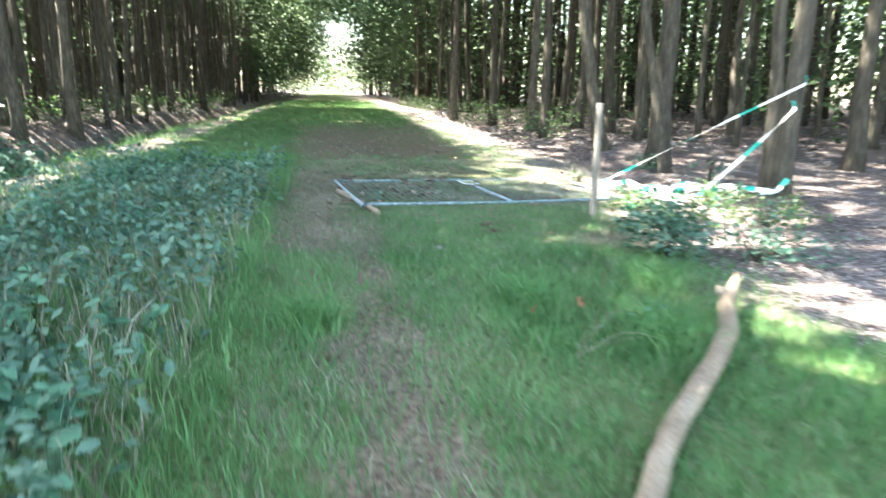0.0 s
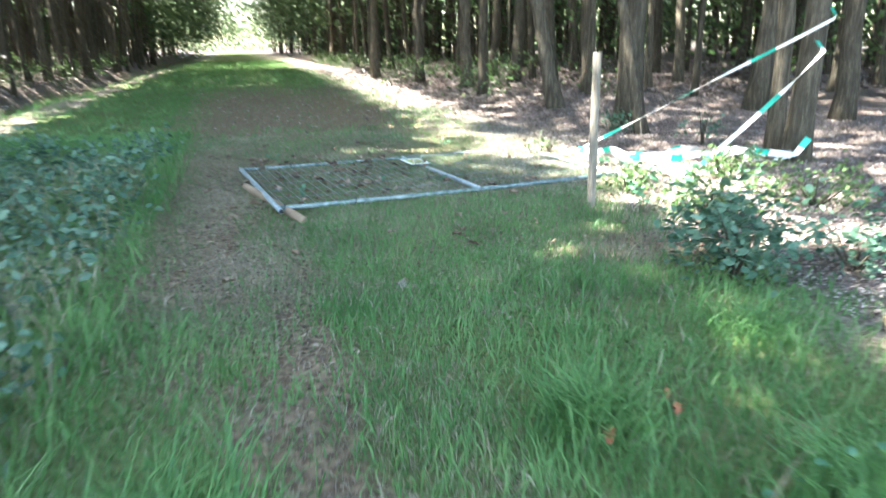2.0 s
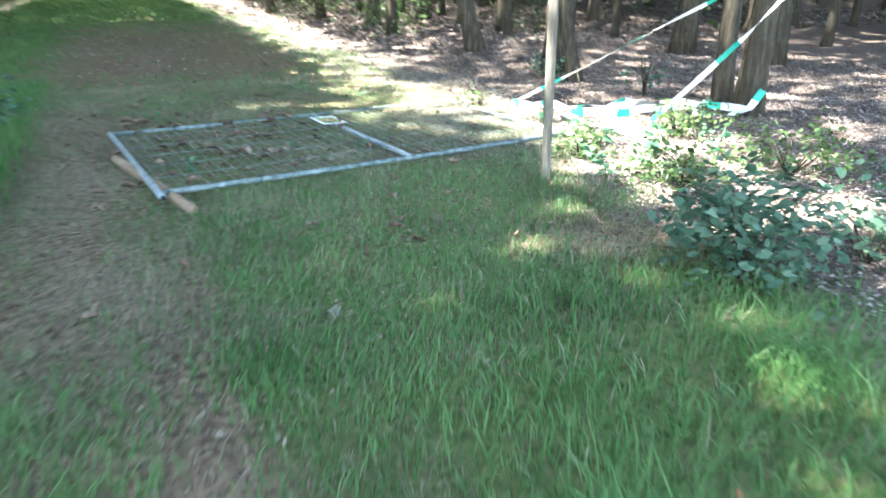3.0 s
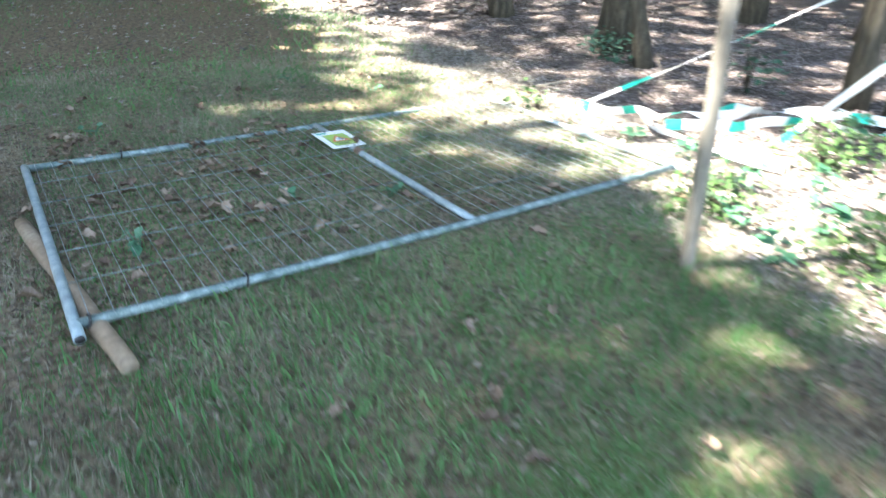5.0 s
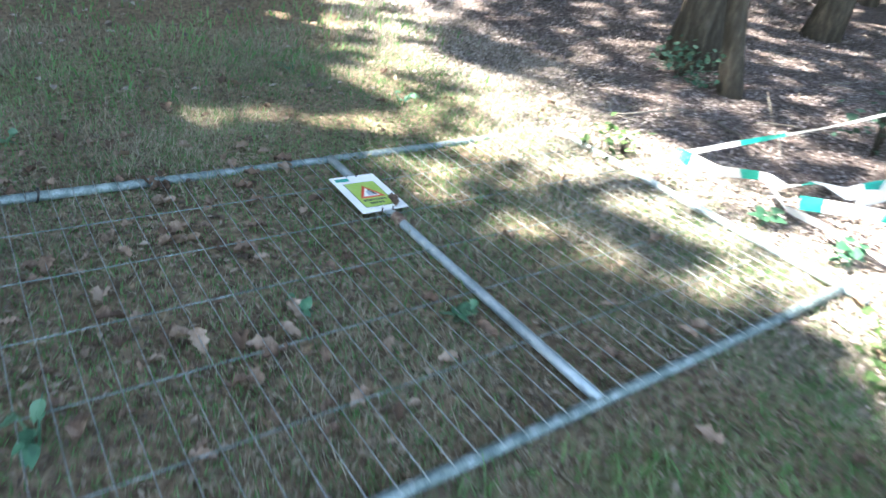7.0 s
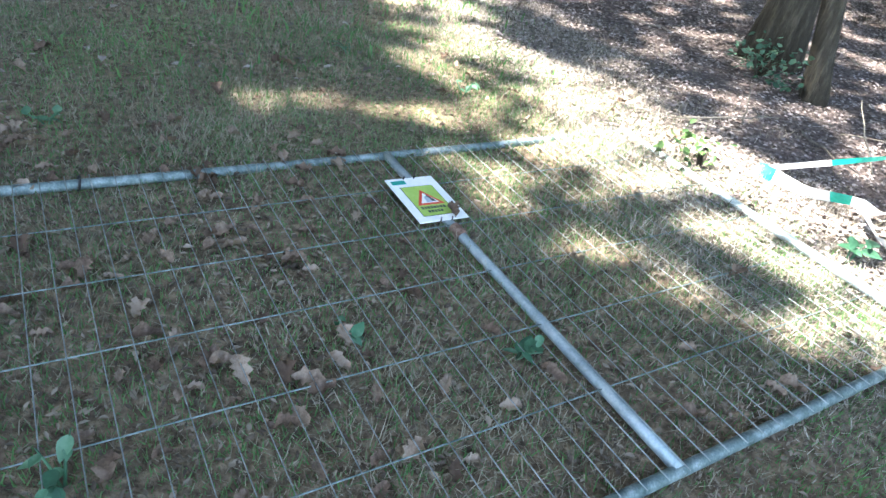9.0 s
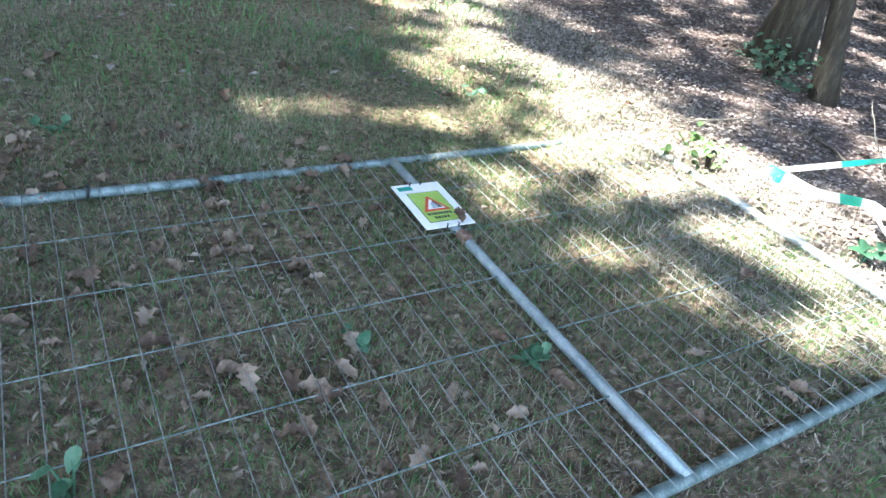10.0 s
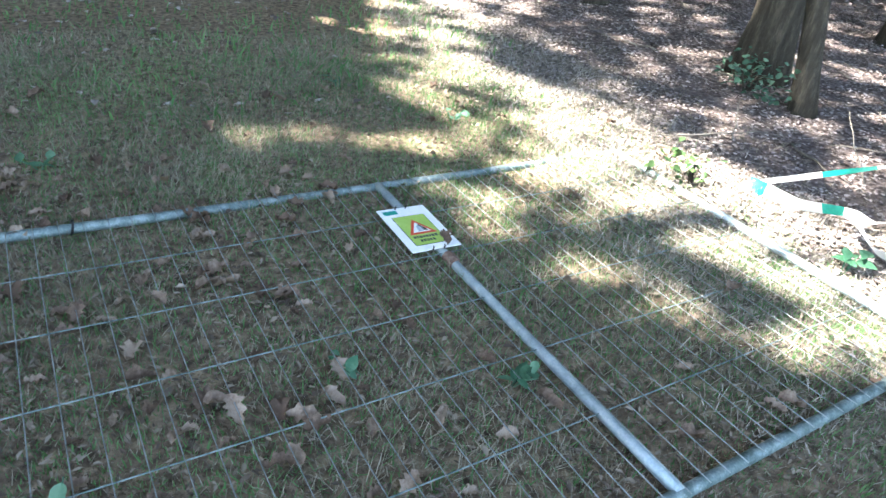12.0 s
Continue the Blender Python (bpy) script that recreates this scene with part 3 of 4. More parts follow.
def thin(x, y):
    return np.clip((1 - 0.8 * litter_mask(x, y)) * (0.55 + 0.6 * wob(x, y, 2.6, 3.0)), 0, 1)


def meadow(x, y):
    return np.clip((1 - litter_mask(x, y)) * (1 - 0.9 * worn_mask(x, y)) * (0.9 + 0.55 * wob(x, y, 1.9, 7.0) + 0.25 * wob(x, y, 5.0, 1.0)), 0, 1)


grass("green_grass", M_GRASS, "lush green grass blades along the ride", [
    (95000, -0.6, 5.2, -2.2, 3.9, 0.05, 0.155, 0.0065, 0.97, lush),
    (14000, -8, -0.6, -2.5, 3.9, 0.05, 0.15, 0.012, 0.97, lush),
    (36000, 4.8, 7.2, -2.2, 3.9, 0.04, 0.12, 0.006, 0.95, lush),
    (170000, 5.2, 11, -1.0, 3.9, 0.015, 0.058, 0.004, 0.98, meadow),
    (15000, 6.0, 9.3, 0.0, 3.0, 0.02, 0.055, 0.0045, 0.98, lambda x, y: 0.5 + 0.5 * wob(x, y, 2.3, 5.0)),
    (25000, 11, 20, -1.5, 4.2, 0.03, 0.09, 0.009, 0.9, meadow),
    (45000, 5, 12, -3.8, -0.6, 0.06, 0.2, 0.008, 0.9, lush),
    (30000, 10, 24, -4.4, 4.2, 0.04, 0.12, 0.012, 0.9, lush),
    (24000, 24, 60, -4.6, 4.6, 0.06, 0.16, 0.03, 0.8, lush),
    (12000, 0, 22, -4.9, -3.4, 0.1, 0.35, 0.012, 0.9, lush),
    (16000, 0.5, 11, -3.5, -0.5, 0.14, 0.38, 0.008, 0.95, lush)])
grass("dry_grass", M_STRAW, "short dry straw-coloured grass round the fallen panel", [
    (300000, 4.8, 11.5, -0.8, 4.6, 0.02, 0.072, 0.0032, 1.0, thin),
    (9000, 0.6, 9.5, -3.3, -0.7, 0.2, 0.48, 0.006, 0.99, lush),
    (40000, -0.5, 5.5, -0.4, 0.95, 0.02, 0.08, 0.0035, 1.0, thin),
    (9000, -0.5, 5.5, -2.0, 3.8, 0.05, 0.16, 0.005, 1.0, thin),
    (5000, 10, 22, -1.0, 4.0, 0.03, 0.08, 0.009, 1.0, thin)])


def litter(n, u0, u1, v0, v1, size, keep, slim=0.6):
    x, y = uv_points(n, u0, u1, v0, v1)
    ok = rng.random(n) < keep(x, y)
    x, y = x[ok], y[ok]
    return flakes(np.stack([x, y, ground_z(x, y) + rng.uniform(0.004, 0.02, len(x))], 1), size, 0.28, 0.3, slim)


stuff("leaf_fragments", big_mesh("leaf_fragments", *joined(
    litter(30000, 4.8, 11, -0.8, 3.8, 0.026, lambda x, y: 0.3 + 0.7 * worn_mask(x, y), 0.35),
    litter(4500, 4.6, 12, -0.8, 4.0, 0.032, lambda x, y: 0.25 + 0.75 * worn_mask(x, y), 0.5),
    litter(6000, -0.4, 5.2, -0.5, 1.0, 0.026, lambda x, y: worn_mask(x, y), 0.35)), M_FRAG), "crumbs of brown leaf and bark in the turf", "leaf litter")


# where blades are coloured pale to stand for the sunlit band
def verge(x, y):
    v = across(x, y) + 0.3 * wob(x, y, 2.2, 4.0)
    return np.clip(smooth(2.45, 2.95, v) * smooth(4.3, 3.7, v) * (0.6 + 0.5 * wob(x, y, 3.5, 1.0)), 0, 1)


# light blades that paint in the sun on verge and bank
grass("bleached_grass", M_PALE_SUNLIT, "dead grass along the verge, coloured pale as if sunlit", [
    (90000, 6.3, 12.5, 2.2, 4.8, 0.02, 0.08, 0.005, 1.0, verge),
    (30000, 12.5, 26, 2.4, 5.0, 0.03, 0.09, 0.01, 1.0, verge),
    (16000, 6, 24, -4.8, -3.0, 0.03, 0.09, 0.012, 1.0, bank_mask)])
stuff("leaf_litter", big_mesh("leaf_litter", *joined(
    litter(120000, 2, 15, 2.9, 10, 0.031, lambda x, y: litter_mask(x, y)),
    litter(26000, 13, 34, 3.6, 20, 0.1, lambda x, y: litter_mask(x, y)),
    litter(9000, 6, 40, -12, -5.6, 0.11, lambda x, y: litter_mask(x, y)),
    litter(1500, 10, 24, -1, 4, 0.06, lambda x, y: worn_mask(x, y))), M_LITTER), "brown fallen leaves covering the forest floor", "leaf litter")

# ---- fallen temporary fence panel ----
X0, X1, XM, Y0, Y1 = 1.46, 4.74, 3.215, 6.94, 8.80


def panel_z(x):
    return 0.182 + (0.15 - 0.182) * (x - X0) / (X1 - X0)


def fence_panel():
    root = new("fence_panel")
    root.matrix_basis = pose(X0, Y0, 0, 0, 0, -1.2)
    off = Vector((-X0, -Y0, 0))

    def bar(name, a, b, r, mat, sides=12, sag=0.0, label=""):
        a, b = Vector(a) + off, Vector(b) + off
        pts = [a.lerp(b, i / 8) + Vector((0, 0, -sag * math.sin(math.pi * i / 8))) for i in range(9)]
        return part(name, tube(name, pts, r, mat, sides), root, label)

    def hollow(name, x, y0, y1, label):
        z = panel_z(x)
        ob = bar(name, (x, y0, z), (x, y1, z), 0.021, M_ZINC, 14, 0, label)
        # black disc stands in for the shade inside the open tube end
        part("tube_opening", tube("tube_opening", [(x - X0, y0 - Y0 - 0.0015, z), (x - X0, y0 - Y0 + 0.002, z)], 0.0175, M_BLACK, 14), ob, "black disc for the shaded hollow of the tube end")

    hollow("end_tube", X0, Y0 - 0.11, Y1 + 0.03, "galvanised upright tube with an open end")
    hollow("end_tube", X1, Y0 - 0.11, Y1 + 0.03, "galvanised upright tube with an open end")
    bar("mid_tube", (XM, Y0, panel_z(3.2) - 0.002), (XM, Y1, panel_z(3.2) - 0.002), 0.019, M_ZINC, 14)
    bar("long_rail", (X0, Y0, panel_z(X0)), (X1, Y0, panel_z(X1)), 0.02, M_ZINC_OLD, 14, 0.012, "dull galvanised rail with green-grey grime")
    bar("long_rail", (X0, Y1, panel_z(X0)), (X1, Y1, panel_z(X1)), 0.02, M_ZINC_OLD, 14, 0.01, "dull galvanised rail with green-grey grime")
    n = 40
    for i in range(n):
        x = X0 + 0.05 + (X1 - X0 - 0.1) * i / (n - 1)
        z = panel_z(x) + 0.02
        bar("cross_wire", (x, Y0 - 0.025, z), (x, Y1 + 0.025, z), 0.0017, M_WIRE, 6, 0.008 + 0.006 * math.sin(i * 1.7))
    for k in range(1, 6):
        y = Y0 + (Y1 - Y0) * k / 6
        bar("long_wire", (X0, y, panel_z(X0) + 0.012), (X1, y, panel_z(X1) + 0.012), 0.0022, M_ZINC_OLD, 6, 0.006)
    bar("clamp", (XM, 8.1, panel_z(3.2)), (XM, 8.165, panel_z(3.2)), 0.026, M_RUST, 12, 0, "rusty clamp round the tube")
    for x, y in ((X0 + 0.045, Y0), (X0 + 0.62, Y0), (X0 + 0.5, Y1)):
        ring = [(x - X0 + 0.006 * math.sin(a), y - Y0 + 0.026 * math.cos(a), panel_z(x) + 0.026 * math.sin(a)) for a in np.linspace(0, 6.0, 14)]
        part("cable_tie", tube("cable_tie", ring, 0.005, M_BLACK, 6), root, "black plastic cable tie")
    return tagged(root, "fallen galvanised mesh fence panel lying flat on the grass", "fence panel")


fence_panel()


def round_post(name, a, b, r, mat, seed, label, category):
    q = random.Random(seed)
    a, b = Vector(a), Vector(b)
    pts = [a.lerp(b, i / 10) + Vector((q.uniform(-1, 1), q.uniform(-1, 1), q.uniform(-0.5, 0.5))) * r * 0.12 for i in range(11)]
    rad = [r * (1 + q.uniform(-0.05, 0.05)) for _ in pts]
    rad[0] *= 0.88
    rad[-1] *= 0.9
    o = pts[0].copy()
    ob = new(name, tube(name, [p - o for p in pts], rad, mat, 14, 0.02, seed))
    ob.location = o
    return tagged(ob, label, category)


round_post("wooden_stake", (1.57, 6.62, gz(1.57, 6.62) + 0.03), (1.40, 8.05, gz(1.4, 8.05) + 0.028), 0.034, M_DEADWOOD, 3, "pale round wooden stake lying under the fallen fence panel", "wooden stake")


def standing_post(x, y, h):
    bm = bmesh.new()
    q = random.Random(8)
    rings = []
    for i in range(9):
        z = -0.2 + (h + 0.2) * i / 8
        ring = []
        for k in range(12):
            w = 2 * math.pi * k / 12
            r = 0.035 * (1 + 0.12 * math.cos(4 * w)) * (1 + q.uniform(-0.03, 0.03))
            ring.append(bm.verts.new((r * math.cos(w) + 0.036 * z, r * math.sin(w) + 0.062 * z, z)))
        rings.append(ring)
    for a, b in zip(rings, rings[1:]):
        for k in range(12):
            bm.faces.new((a[k], a[(k + 1) % 12], b[(k + 1) % 12], b[k]))
    bm.faces.new(rings[-1])
    bmesh.ops.bevel(bm, geom=[e for e in bm.edges if e.verts[0] in rings[-1] and e.verts[1] in rings[-1]], offset=0.006, segments=2, affect="EDGES")
    ob = new("wooden_post", bm_mesh("wooden_post", bm, M_POST))
    ob.location = (x, y, gz(x, y))
    return tagged(ob, "weathered grey wooden post upright at the grass edge", "post")


standing_post(3.79, 6.075, 1.2)


# ---- warning sign on the panel ----
def warning_sign():
    root = new("warning_sign")

    def plate(name, pts, z, t, mat, label="", bevel=0.0):
        bm = bmesh.new()
        f = bm.faces.new([bm.verts.new((x, y, z)) for x, y in pts])
        e = bmesh.ops.extrude_face_region(bm, geom=[f])
        bmesh.ops.translate(bm, vec=(0, 0, t), verts=[v for v in e["geom"] if isinstance(v, bmesh.types.BMVert)])
        bmesh.ops.recalc_face_normals(bm, faces=bm.faces[:])
        return part(name, bm_mesh(name, bm, mat, True), root, label)

    def rect(x0, x1, y0, y1):
        return [(x0, y0), (x1, y0), (x1, y1), (x0, y1)]

    plate("board", rect(-0.112, 0.112, -0.165, 0.165), 0, 0.004, M_WHITE, "white laminated board")
    plate("dark_border", rect(-0.076, 0.076, -0.128, 0.094), 0.004, 0.0008, M_INK)
    plate("yellow_field", rect(-0.0735, 0.0735, -0.1255, 0.0915), 0.0048, 0.0008, M_YELLOW, "yellow-green printed field")
    plate("red_triangle", [(-0.062, -0.052), (0.062, -0.052), (0, 0.06)], 0.0056, 0.0008, M_RED, "red-edged warning triangle")
    plate("white_triangle", [(-0.041, -0.039), (0.041, -0.039), (0, 0.035)], 0.0064, 0.0008, M_WHITE)
    plate("pictogram", [(-0.014, -0.036), (0.012, -0.036), (0.014, -0.015), (0.003, 0.012), (-0.006, 0.006), (-0.012, -0.012)], 0.0072, 0.0006, M_PALEINK, "grey-blue figure in the triangle")
    plate("pictogram", [(0.012, -0.03), (0.03, -0.034), (0.028, -0.022), (0.01, 0.014), (0.004, 0.018)], 0.0072, 0.0006, M_INK, "dark branch shape")
    plate("green_badge", rect(-0.095, -0.03, 0.118, 0.147), 0.004, 0.0008, M_TEAL, "small green badge")
    x = -0.058
    for w in (0.011, 0.008, 0.012, 0.009, 0.011, 0.008, 0.012, 0.01):
        plate("text_bar", rect(x, x + w, -0.08, -0.064), 0.0056, 0.0006, M_INK, "dark unreadable lettering")
        x += w + 0.004
    x = -0.04
    for w in (0.01, 0.012, 0.008, 0.011, 0.01):
        plate("text_bar", rect(x, x + w, -0.107, -0.091), 0.0056, 0.0006, M_INK, "dark unreadable lettering")
        x += w + 0.004
    for x, y in ((-0.02, 0.165), (0.03, 0.165), (-0.015, -0.16), (0.035, -0.163)):
        part("cable_tie", tube("cable_tie", [(x - 0.01, y - 0.012, 0.006), (x, y, 0.011), (x + 0.008, y + 0.014, 0.004), (x + 0.004, y + 0.02, -0.02)], 0.003, M_BLACK, 6), root, "black cable tie")
    root.matrix_basis = pose(3.215, 8.322, panel_z(3.3) + 0.026, 1.0, 1.5, -1.5)
    return tagged(root, "white notice with a red warning triangle tied to the fence", "sign")


warning_sign()


# ---- barrier tape ----
def tape(points, label, seed, width=0.07, step=0.42, twist=1.5, first=0.0):
    """A twisted ribbon with alternating white and green lengths."""
    q = random.Random(seed)
    pts = [Vector(p) for p in points]
    dense, n = [], 14
    for a, b in zip(pts, pts[1:]):
        dense += [a.lerp(b, i / n) for i in range(n)]
    dense.append(pts[-1])
    for _ in range(3):
        dense = [dense[0]] + [(dense[i - 1] + dense[i] * 2 + dense[i + 1]) / 4 for i in range(1, len(dense) - 1)] + [dense[-1]]
    V, F, cols, run, ph = [], [], [], 0.0, q.uniform(0, 3)
    for i, p in enumerate(dense):
        d = (dense[min(i + 1, len(dense) - 1)] - dense[max(i - 1, 0)]).normalized()
        s = d.cross(Vector((0, 0, 1)))
        s = s.normalized() if s.length > 0.05 else Vector((1, 0, 0))
        t = d.cross(s)
        ang = ph + twist * run + 0.5 * math.sin(run * 5 + ph)
        w = s * math.cos(ang) + t * math.sin(ang)
        V += [p - w * width / 2, p + t * 0.004, p + w * width / 2]
        if i:
            run += (p - dense[i - 1]).length
            o = 3 * i
            F += [(o - 3, o - 2, o + 1, o), (o - 2, o - 1, o + 2, o + 1)]
            cols += [1 if ((run + first) / step) % 2 < 0.55 else 0] * 2
    o = dense[0].copy()
    me = mesh_of("barrier_tape", [v - o for v in V], F, [M_TAPEW, M_TEAL])
    me.polygons.foreach_set("material_index", cols)
    ob = new("barrier_tape", me)
    ob.location = o
    return tagged(ob, label, "barrier tape", group="barrier tape")


def on_ground(*xy):
    return [(x, y, gz(x, y) + h) for x, y, h in xy]


tape([(6.7, 6.29, 1.66), (6.52, 6.1, 1.56), (6.3, 6.27, 1.4), (5.9, 6.86, 1.0), (5.5, 7.46, 0.58), (5.2, 8.13, gz(5.2, 8.13) + 0.03)], "green and white barrier tape sagging from a tree to the ground", 1, 0.03)
tape([(6.56, 6.3, 1.36), (6.36, 6.06, 1.27), (6.14, 6.2, 0.96), (5.94, 6.48, 0.56), (5.72, 6.76, gz(5.72, 6.76) + 0.04)], "slack green and white barrier tape running down from an oak", 2, 0.045)
tape(on_ground((5.2, 8.13, 0.04), (5.24, 7.85, 0.05), (5.28, 7.63, 0.12), (5.45, 7.58, 0.05), (5.64, 7.48, 0.09), (5.78, 7.36, 0.04), (5.92, 7.27, 0.11), (6.2, 7.1, 0.05)), "crumpled green and white tape lying in the litter", 3, 0.075, 0.2, 3)
tape(on_ground((5.35, 7.42, 0.05), (5.54, 7.16, 0.08), (5.7, 7.08, 0.05), (5.84, 6.95, 0.1), (6.16, 6.85, 0.06), (6.3, 6.65, 0.12), (6.5, 6.35, 0.08)), "crumpled green and white tape lying in the litter", 4, 0.075, 0.22, 2)
tape(on_ground((5.27, 7.6, 0.12), (5.2, 7.42, 0.05), (5.14, 7.2, 0.09), (5.2, 6.95, 0.05), (5.12, 6.7, 0.1), (5.3, 6.5, 0.05)), "wide white length of tape crumpled in the sun", 6, 0.1, 3.0, 1.2, 2.2)
tape(on_ground((5.75, 7.3, 0.05), (5.95, 7.12, 0.12), (6.1, 7.2, 0.07), (6.05, 6.95, 0.13), (6.3, 6.9, 0.08), (6.2, 6.7, 0.14), (6.45, 6.62, 0.07)), "wide white length of tape crumpled in the sun", 7, 0.1, 1.3, 4, 0.8)
tape(on_ground((6.62, 6.27, 0.25), (6.5, 6.3, 0.1), (6.25, 6.35, 0.06), (6.2, 6.7, 0.05), (6.5, 6.75, 0.1)), "tape end trailing round the foot of an oak", 5, 0.07, 0.22, 4)


# ---- crooked barkless log ----
def crooked_log():
    pts = [(1.2, 1.5), (1.48, 1.8), (1.8, 2.07), (2.25, 2.41), (2.6, 2.71), (2.85, 3.02), (3.3, 3.42)]
    hh = (0.06, 0.062, 0.07, 0.088, 0.105, 0.128, 0.16)
    rad = [0.045, 0.046, 0.048, 0.051, 0.055, 0.05, 0.022]
    P = [Vector((x, y, gz(x, y) + h)) for (x, y), h in zip(pts, hh)]
    D, R = [], []
    for i in range(len(P) - 1):
        for k in range(4):
            f = k / 4
            D.append(P[i].lerp(P[i + 1], f) + Vector((0.007 * math.sin(3.1 * (i + f)), 0.006 * math.cos(2.7 * (i + f)), 0.004 * math.sin(5 * (i + f)))))
            R.append(rad[i] * (1 - f) + rad[i + 1] * f)
    D.append(P[-1])
    R.append(0.028)
    root = new("log")
    root.location = P[0]
    part("stem", tube("stem", [d - P[0] for d in D], R, M_DEADWOOD, 16, 0.05, 5), root)
    a = D[-4] - P[0]
    part("branch_stub", tube("branch_stub", [a, a + Vector((-0.03, 0.04, 0.03)), a + Vector((-0.055, 0.06, 0.035))], [0.035, 0.03, 0.024], M_DEADWOOD, 8, 0.08, 6), root)
    b = D[9] - P[0]
    part("branch_stub", tube("branch_stub", [b, b + Vector((0.02, -0.03, 0.05)), b + Vector((0.03, -0.04, 0.075))], [0.03, 0.024, 0.016], M_DEADWOOD, 8, 0.08, 7), root)
    return tagged(root, "crooked pale barkless log lying in the grass", "log")


crooked_log()


# ---- weeds and bushes ----
def leaf_mesh(name, L, W, mat, notch=0.0):
    out = [(0.0, 0.03), (0.12, 0.34), (0.3, 0.5), (0.5, 0.46), (0.72, 0.3), (0.9, 0.12), (1.0, 0.0)]
    V, F = [], []
    for f, w in out:
        d = -0.18 * f * f * L
        V += [(f * L, -w * W, d + 0.16 * w * W), (f * L, 0, d), (f * L, w * W, d + 0.16 * w * W)]
    for i in range(len(out) - 1):
        o = 3 * i
        F += [(o, o + 3, o + 4, o + 1), (o + 1, o + 4, o + 5, o + 2)]
    return mesh_of(name, V, F, mat)


LEAF = leaf_mesh("leaf", 0.085, 0.056, M_WEED)
LEAF_SMALL = leaf_mesh("leaf", 0.06, 0.036, M_WEED)


def weed(height, leaves, spread, seed, mesh, label, stems=3):
    q = random.Random(seed)
    root = new("weed")
    for s in range(stems):
        a = q.uniform(0, 6.28)
        top = Vector((math.cos(a) * spread * q.uniform(0.3, 1), math.sin(a) * spread * q.uniform(0.3, 1), height * q.uniform(0.75, 1.1)))
        st = [Vector((0, 0, -0.02)), top * 0.4 + Vector((0, 0, height * 0.1)), top * 0.75 + Vector((0, 0, height * 0.06)), top]
        part("stem", tube("stem", st, [0.005, 0.004, 0.003, 0.0015], M_WEED, 5), root)
        for k in range(leaves // stems):
            f = 0.2 + 0.8 * (k + q.random()) / (leaves / stems)
            i = min(int(f * 3), 2)
            p = st[i].lerp(st[i + 1], f * 3 - i)
            sc = q.uniform(0.6, 1.25)
            m = Matrix.Translation(p) @ Euler((q.uniform(-0.4, 0.4), q.uniform(-0.45, 0.5), q.uniform(0, 6.28))).to_matrix().to_4x4() @ Matrix.Scale(sc, 4)
            part("leaf", mesh, root, m=m)
    return tagged(root, label, "weed plant", group="weeds beside the ride")


q = random.Random(31)
tall = [weed(0.36, 30, 0.24, 1, LEAF, "broad-leaved green weed in the verge thicket"), weed(0.32, 27, 0.25, 2, LEAF, "broad-leaved green weed in the verge thicket"), weed(0.42, 24, 0.2, 3, LEAF_SMALL, "tall leafy nettle in the verge thicket")]
spots_w = []
for k in range(100):
    u = 0.7 + 8.5 * (k / 100) ** 1.5 + q.uniform(-0.3, 0.3)
    v = -0.7 - 0.03 * u - (1.6 if k < 55 else 2.6) * q.random() - 0.6 * float(u > 3.6)
    v = max(v, (-2.4 if u > 5.5 else -3.0) + 0.2 * q.random())
    spots_w.append((u * AX + v * AY, u * AY - v * AX))
for i, (x, y) in enumerate(spots_w):
    m = pose(x, y, gz(x, y), 0, 0, q.uniform(0, 360))
    if i < 3:
        tall[i].matrix_basis = m
    else:
        copy_thing(tall[0 if y < 3.2 else q.choice((0, 1, 2, 2))], m)


x, y = uv_points(260, 0.8, 10, -2.9, -0.75)
c = np.repeat(np.stack([x, y, ground_z(x, y) + rng.uniform(0.04, 0.32, len(x))], 1), 26, 0) + rng.normal(0, 0.1, (260 * 26, 3))
stuff("verge_thicket", big_mesh("verge_thicket", *flakes(c, 0.07, 1.3, 0.3, 0.55), M_THICKET), "dense tangle of nettle and bramble leaves on the verge", "weeds")


def bush(x, y, h, w, n, seed, label, leaf=0.085, mat=None):
    root = new("bush")
    r2 = random.Random(seed)
    for k in range(7):
        a = r2.uniform(0, 6.28)
        t = Vector((math.cos(a) * w * r2.uniform(0.2, 0.8), math.sin(a) * w * r2.uniform(0.2, 0.8), h * r2.uniform(0.6, 1)))
        part("stem", tube("stem", [Vector((0, 0, -0.03)), t * 0.5 + Vector((0, 0, 0.06)), t], [0.009, 0.006, 0.002], M_BARK, 5, 0.1, k), root)
    c = rng.normal(0, 1, (n // 12, 3)) * np.array([w * 0.45, w * 0.45, h * 0.22]) + np.array([0, 0, h * 0.55])
    p = np.repeat(c, 12, 0) + rng.normal(0, 0.07, (len(c) * 12, 3))
    p[:, 2] = np.clip(p[:, 2], 0.03, None)
    part("foliage", big_mesh("foliage", *flakes(p, leaf, 1.0, 0.2, 0.65), mat or M_THICKET), root)
    root.location = (x, y, gz(x, y))
    return tagged(root, label, "bush", group="low bushes")


bush(3.5, 4.4, 0.48, 0.42, 840, 1, "low leafy green bush at the grass edge, half in sun", 0.06)
bush(4.2, 4.15, 0.3, 0.5, 420, 2, "low leafy green bush at the grass edge", 0.055)
bush(4.5, 5.5, 0.22, 0.4, 400, 3, "low scrambling greenery beside the wooden post", 0.05, M_LEAF)
bush(5.3, 5.2, 0.3, 0.5, 400, 4, "low leafy green bush in the litter", 0.05, M_LEAF)
bush(4.45, 6.4, 0.16, 0.26, 260, 5, "small sunlit seedlings beside the wooden post", 0.05, M_LEAF)
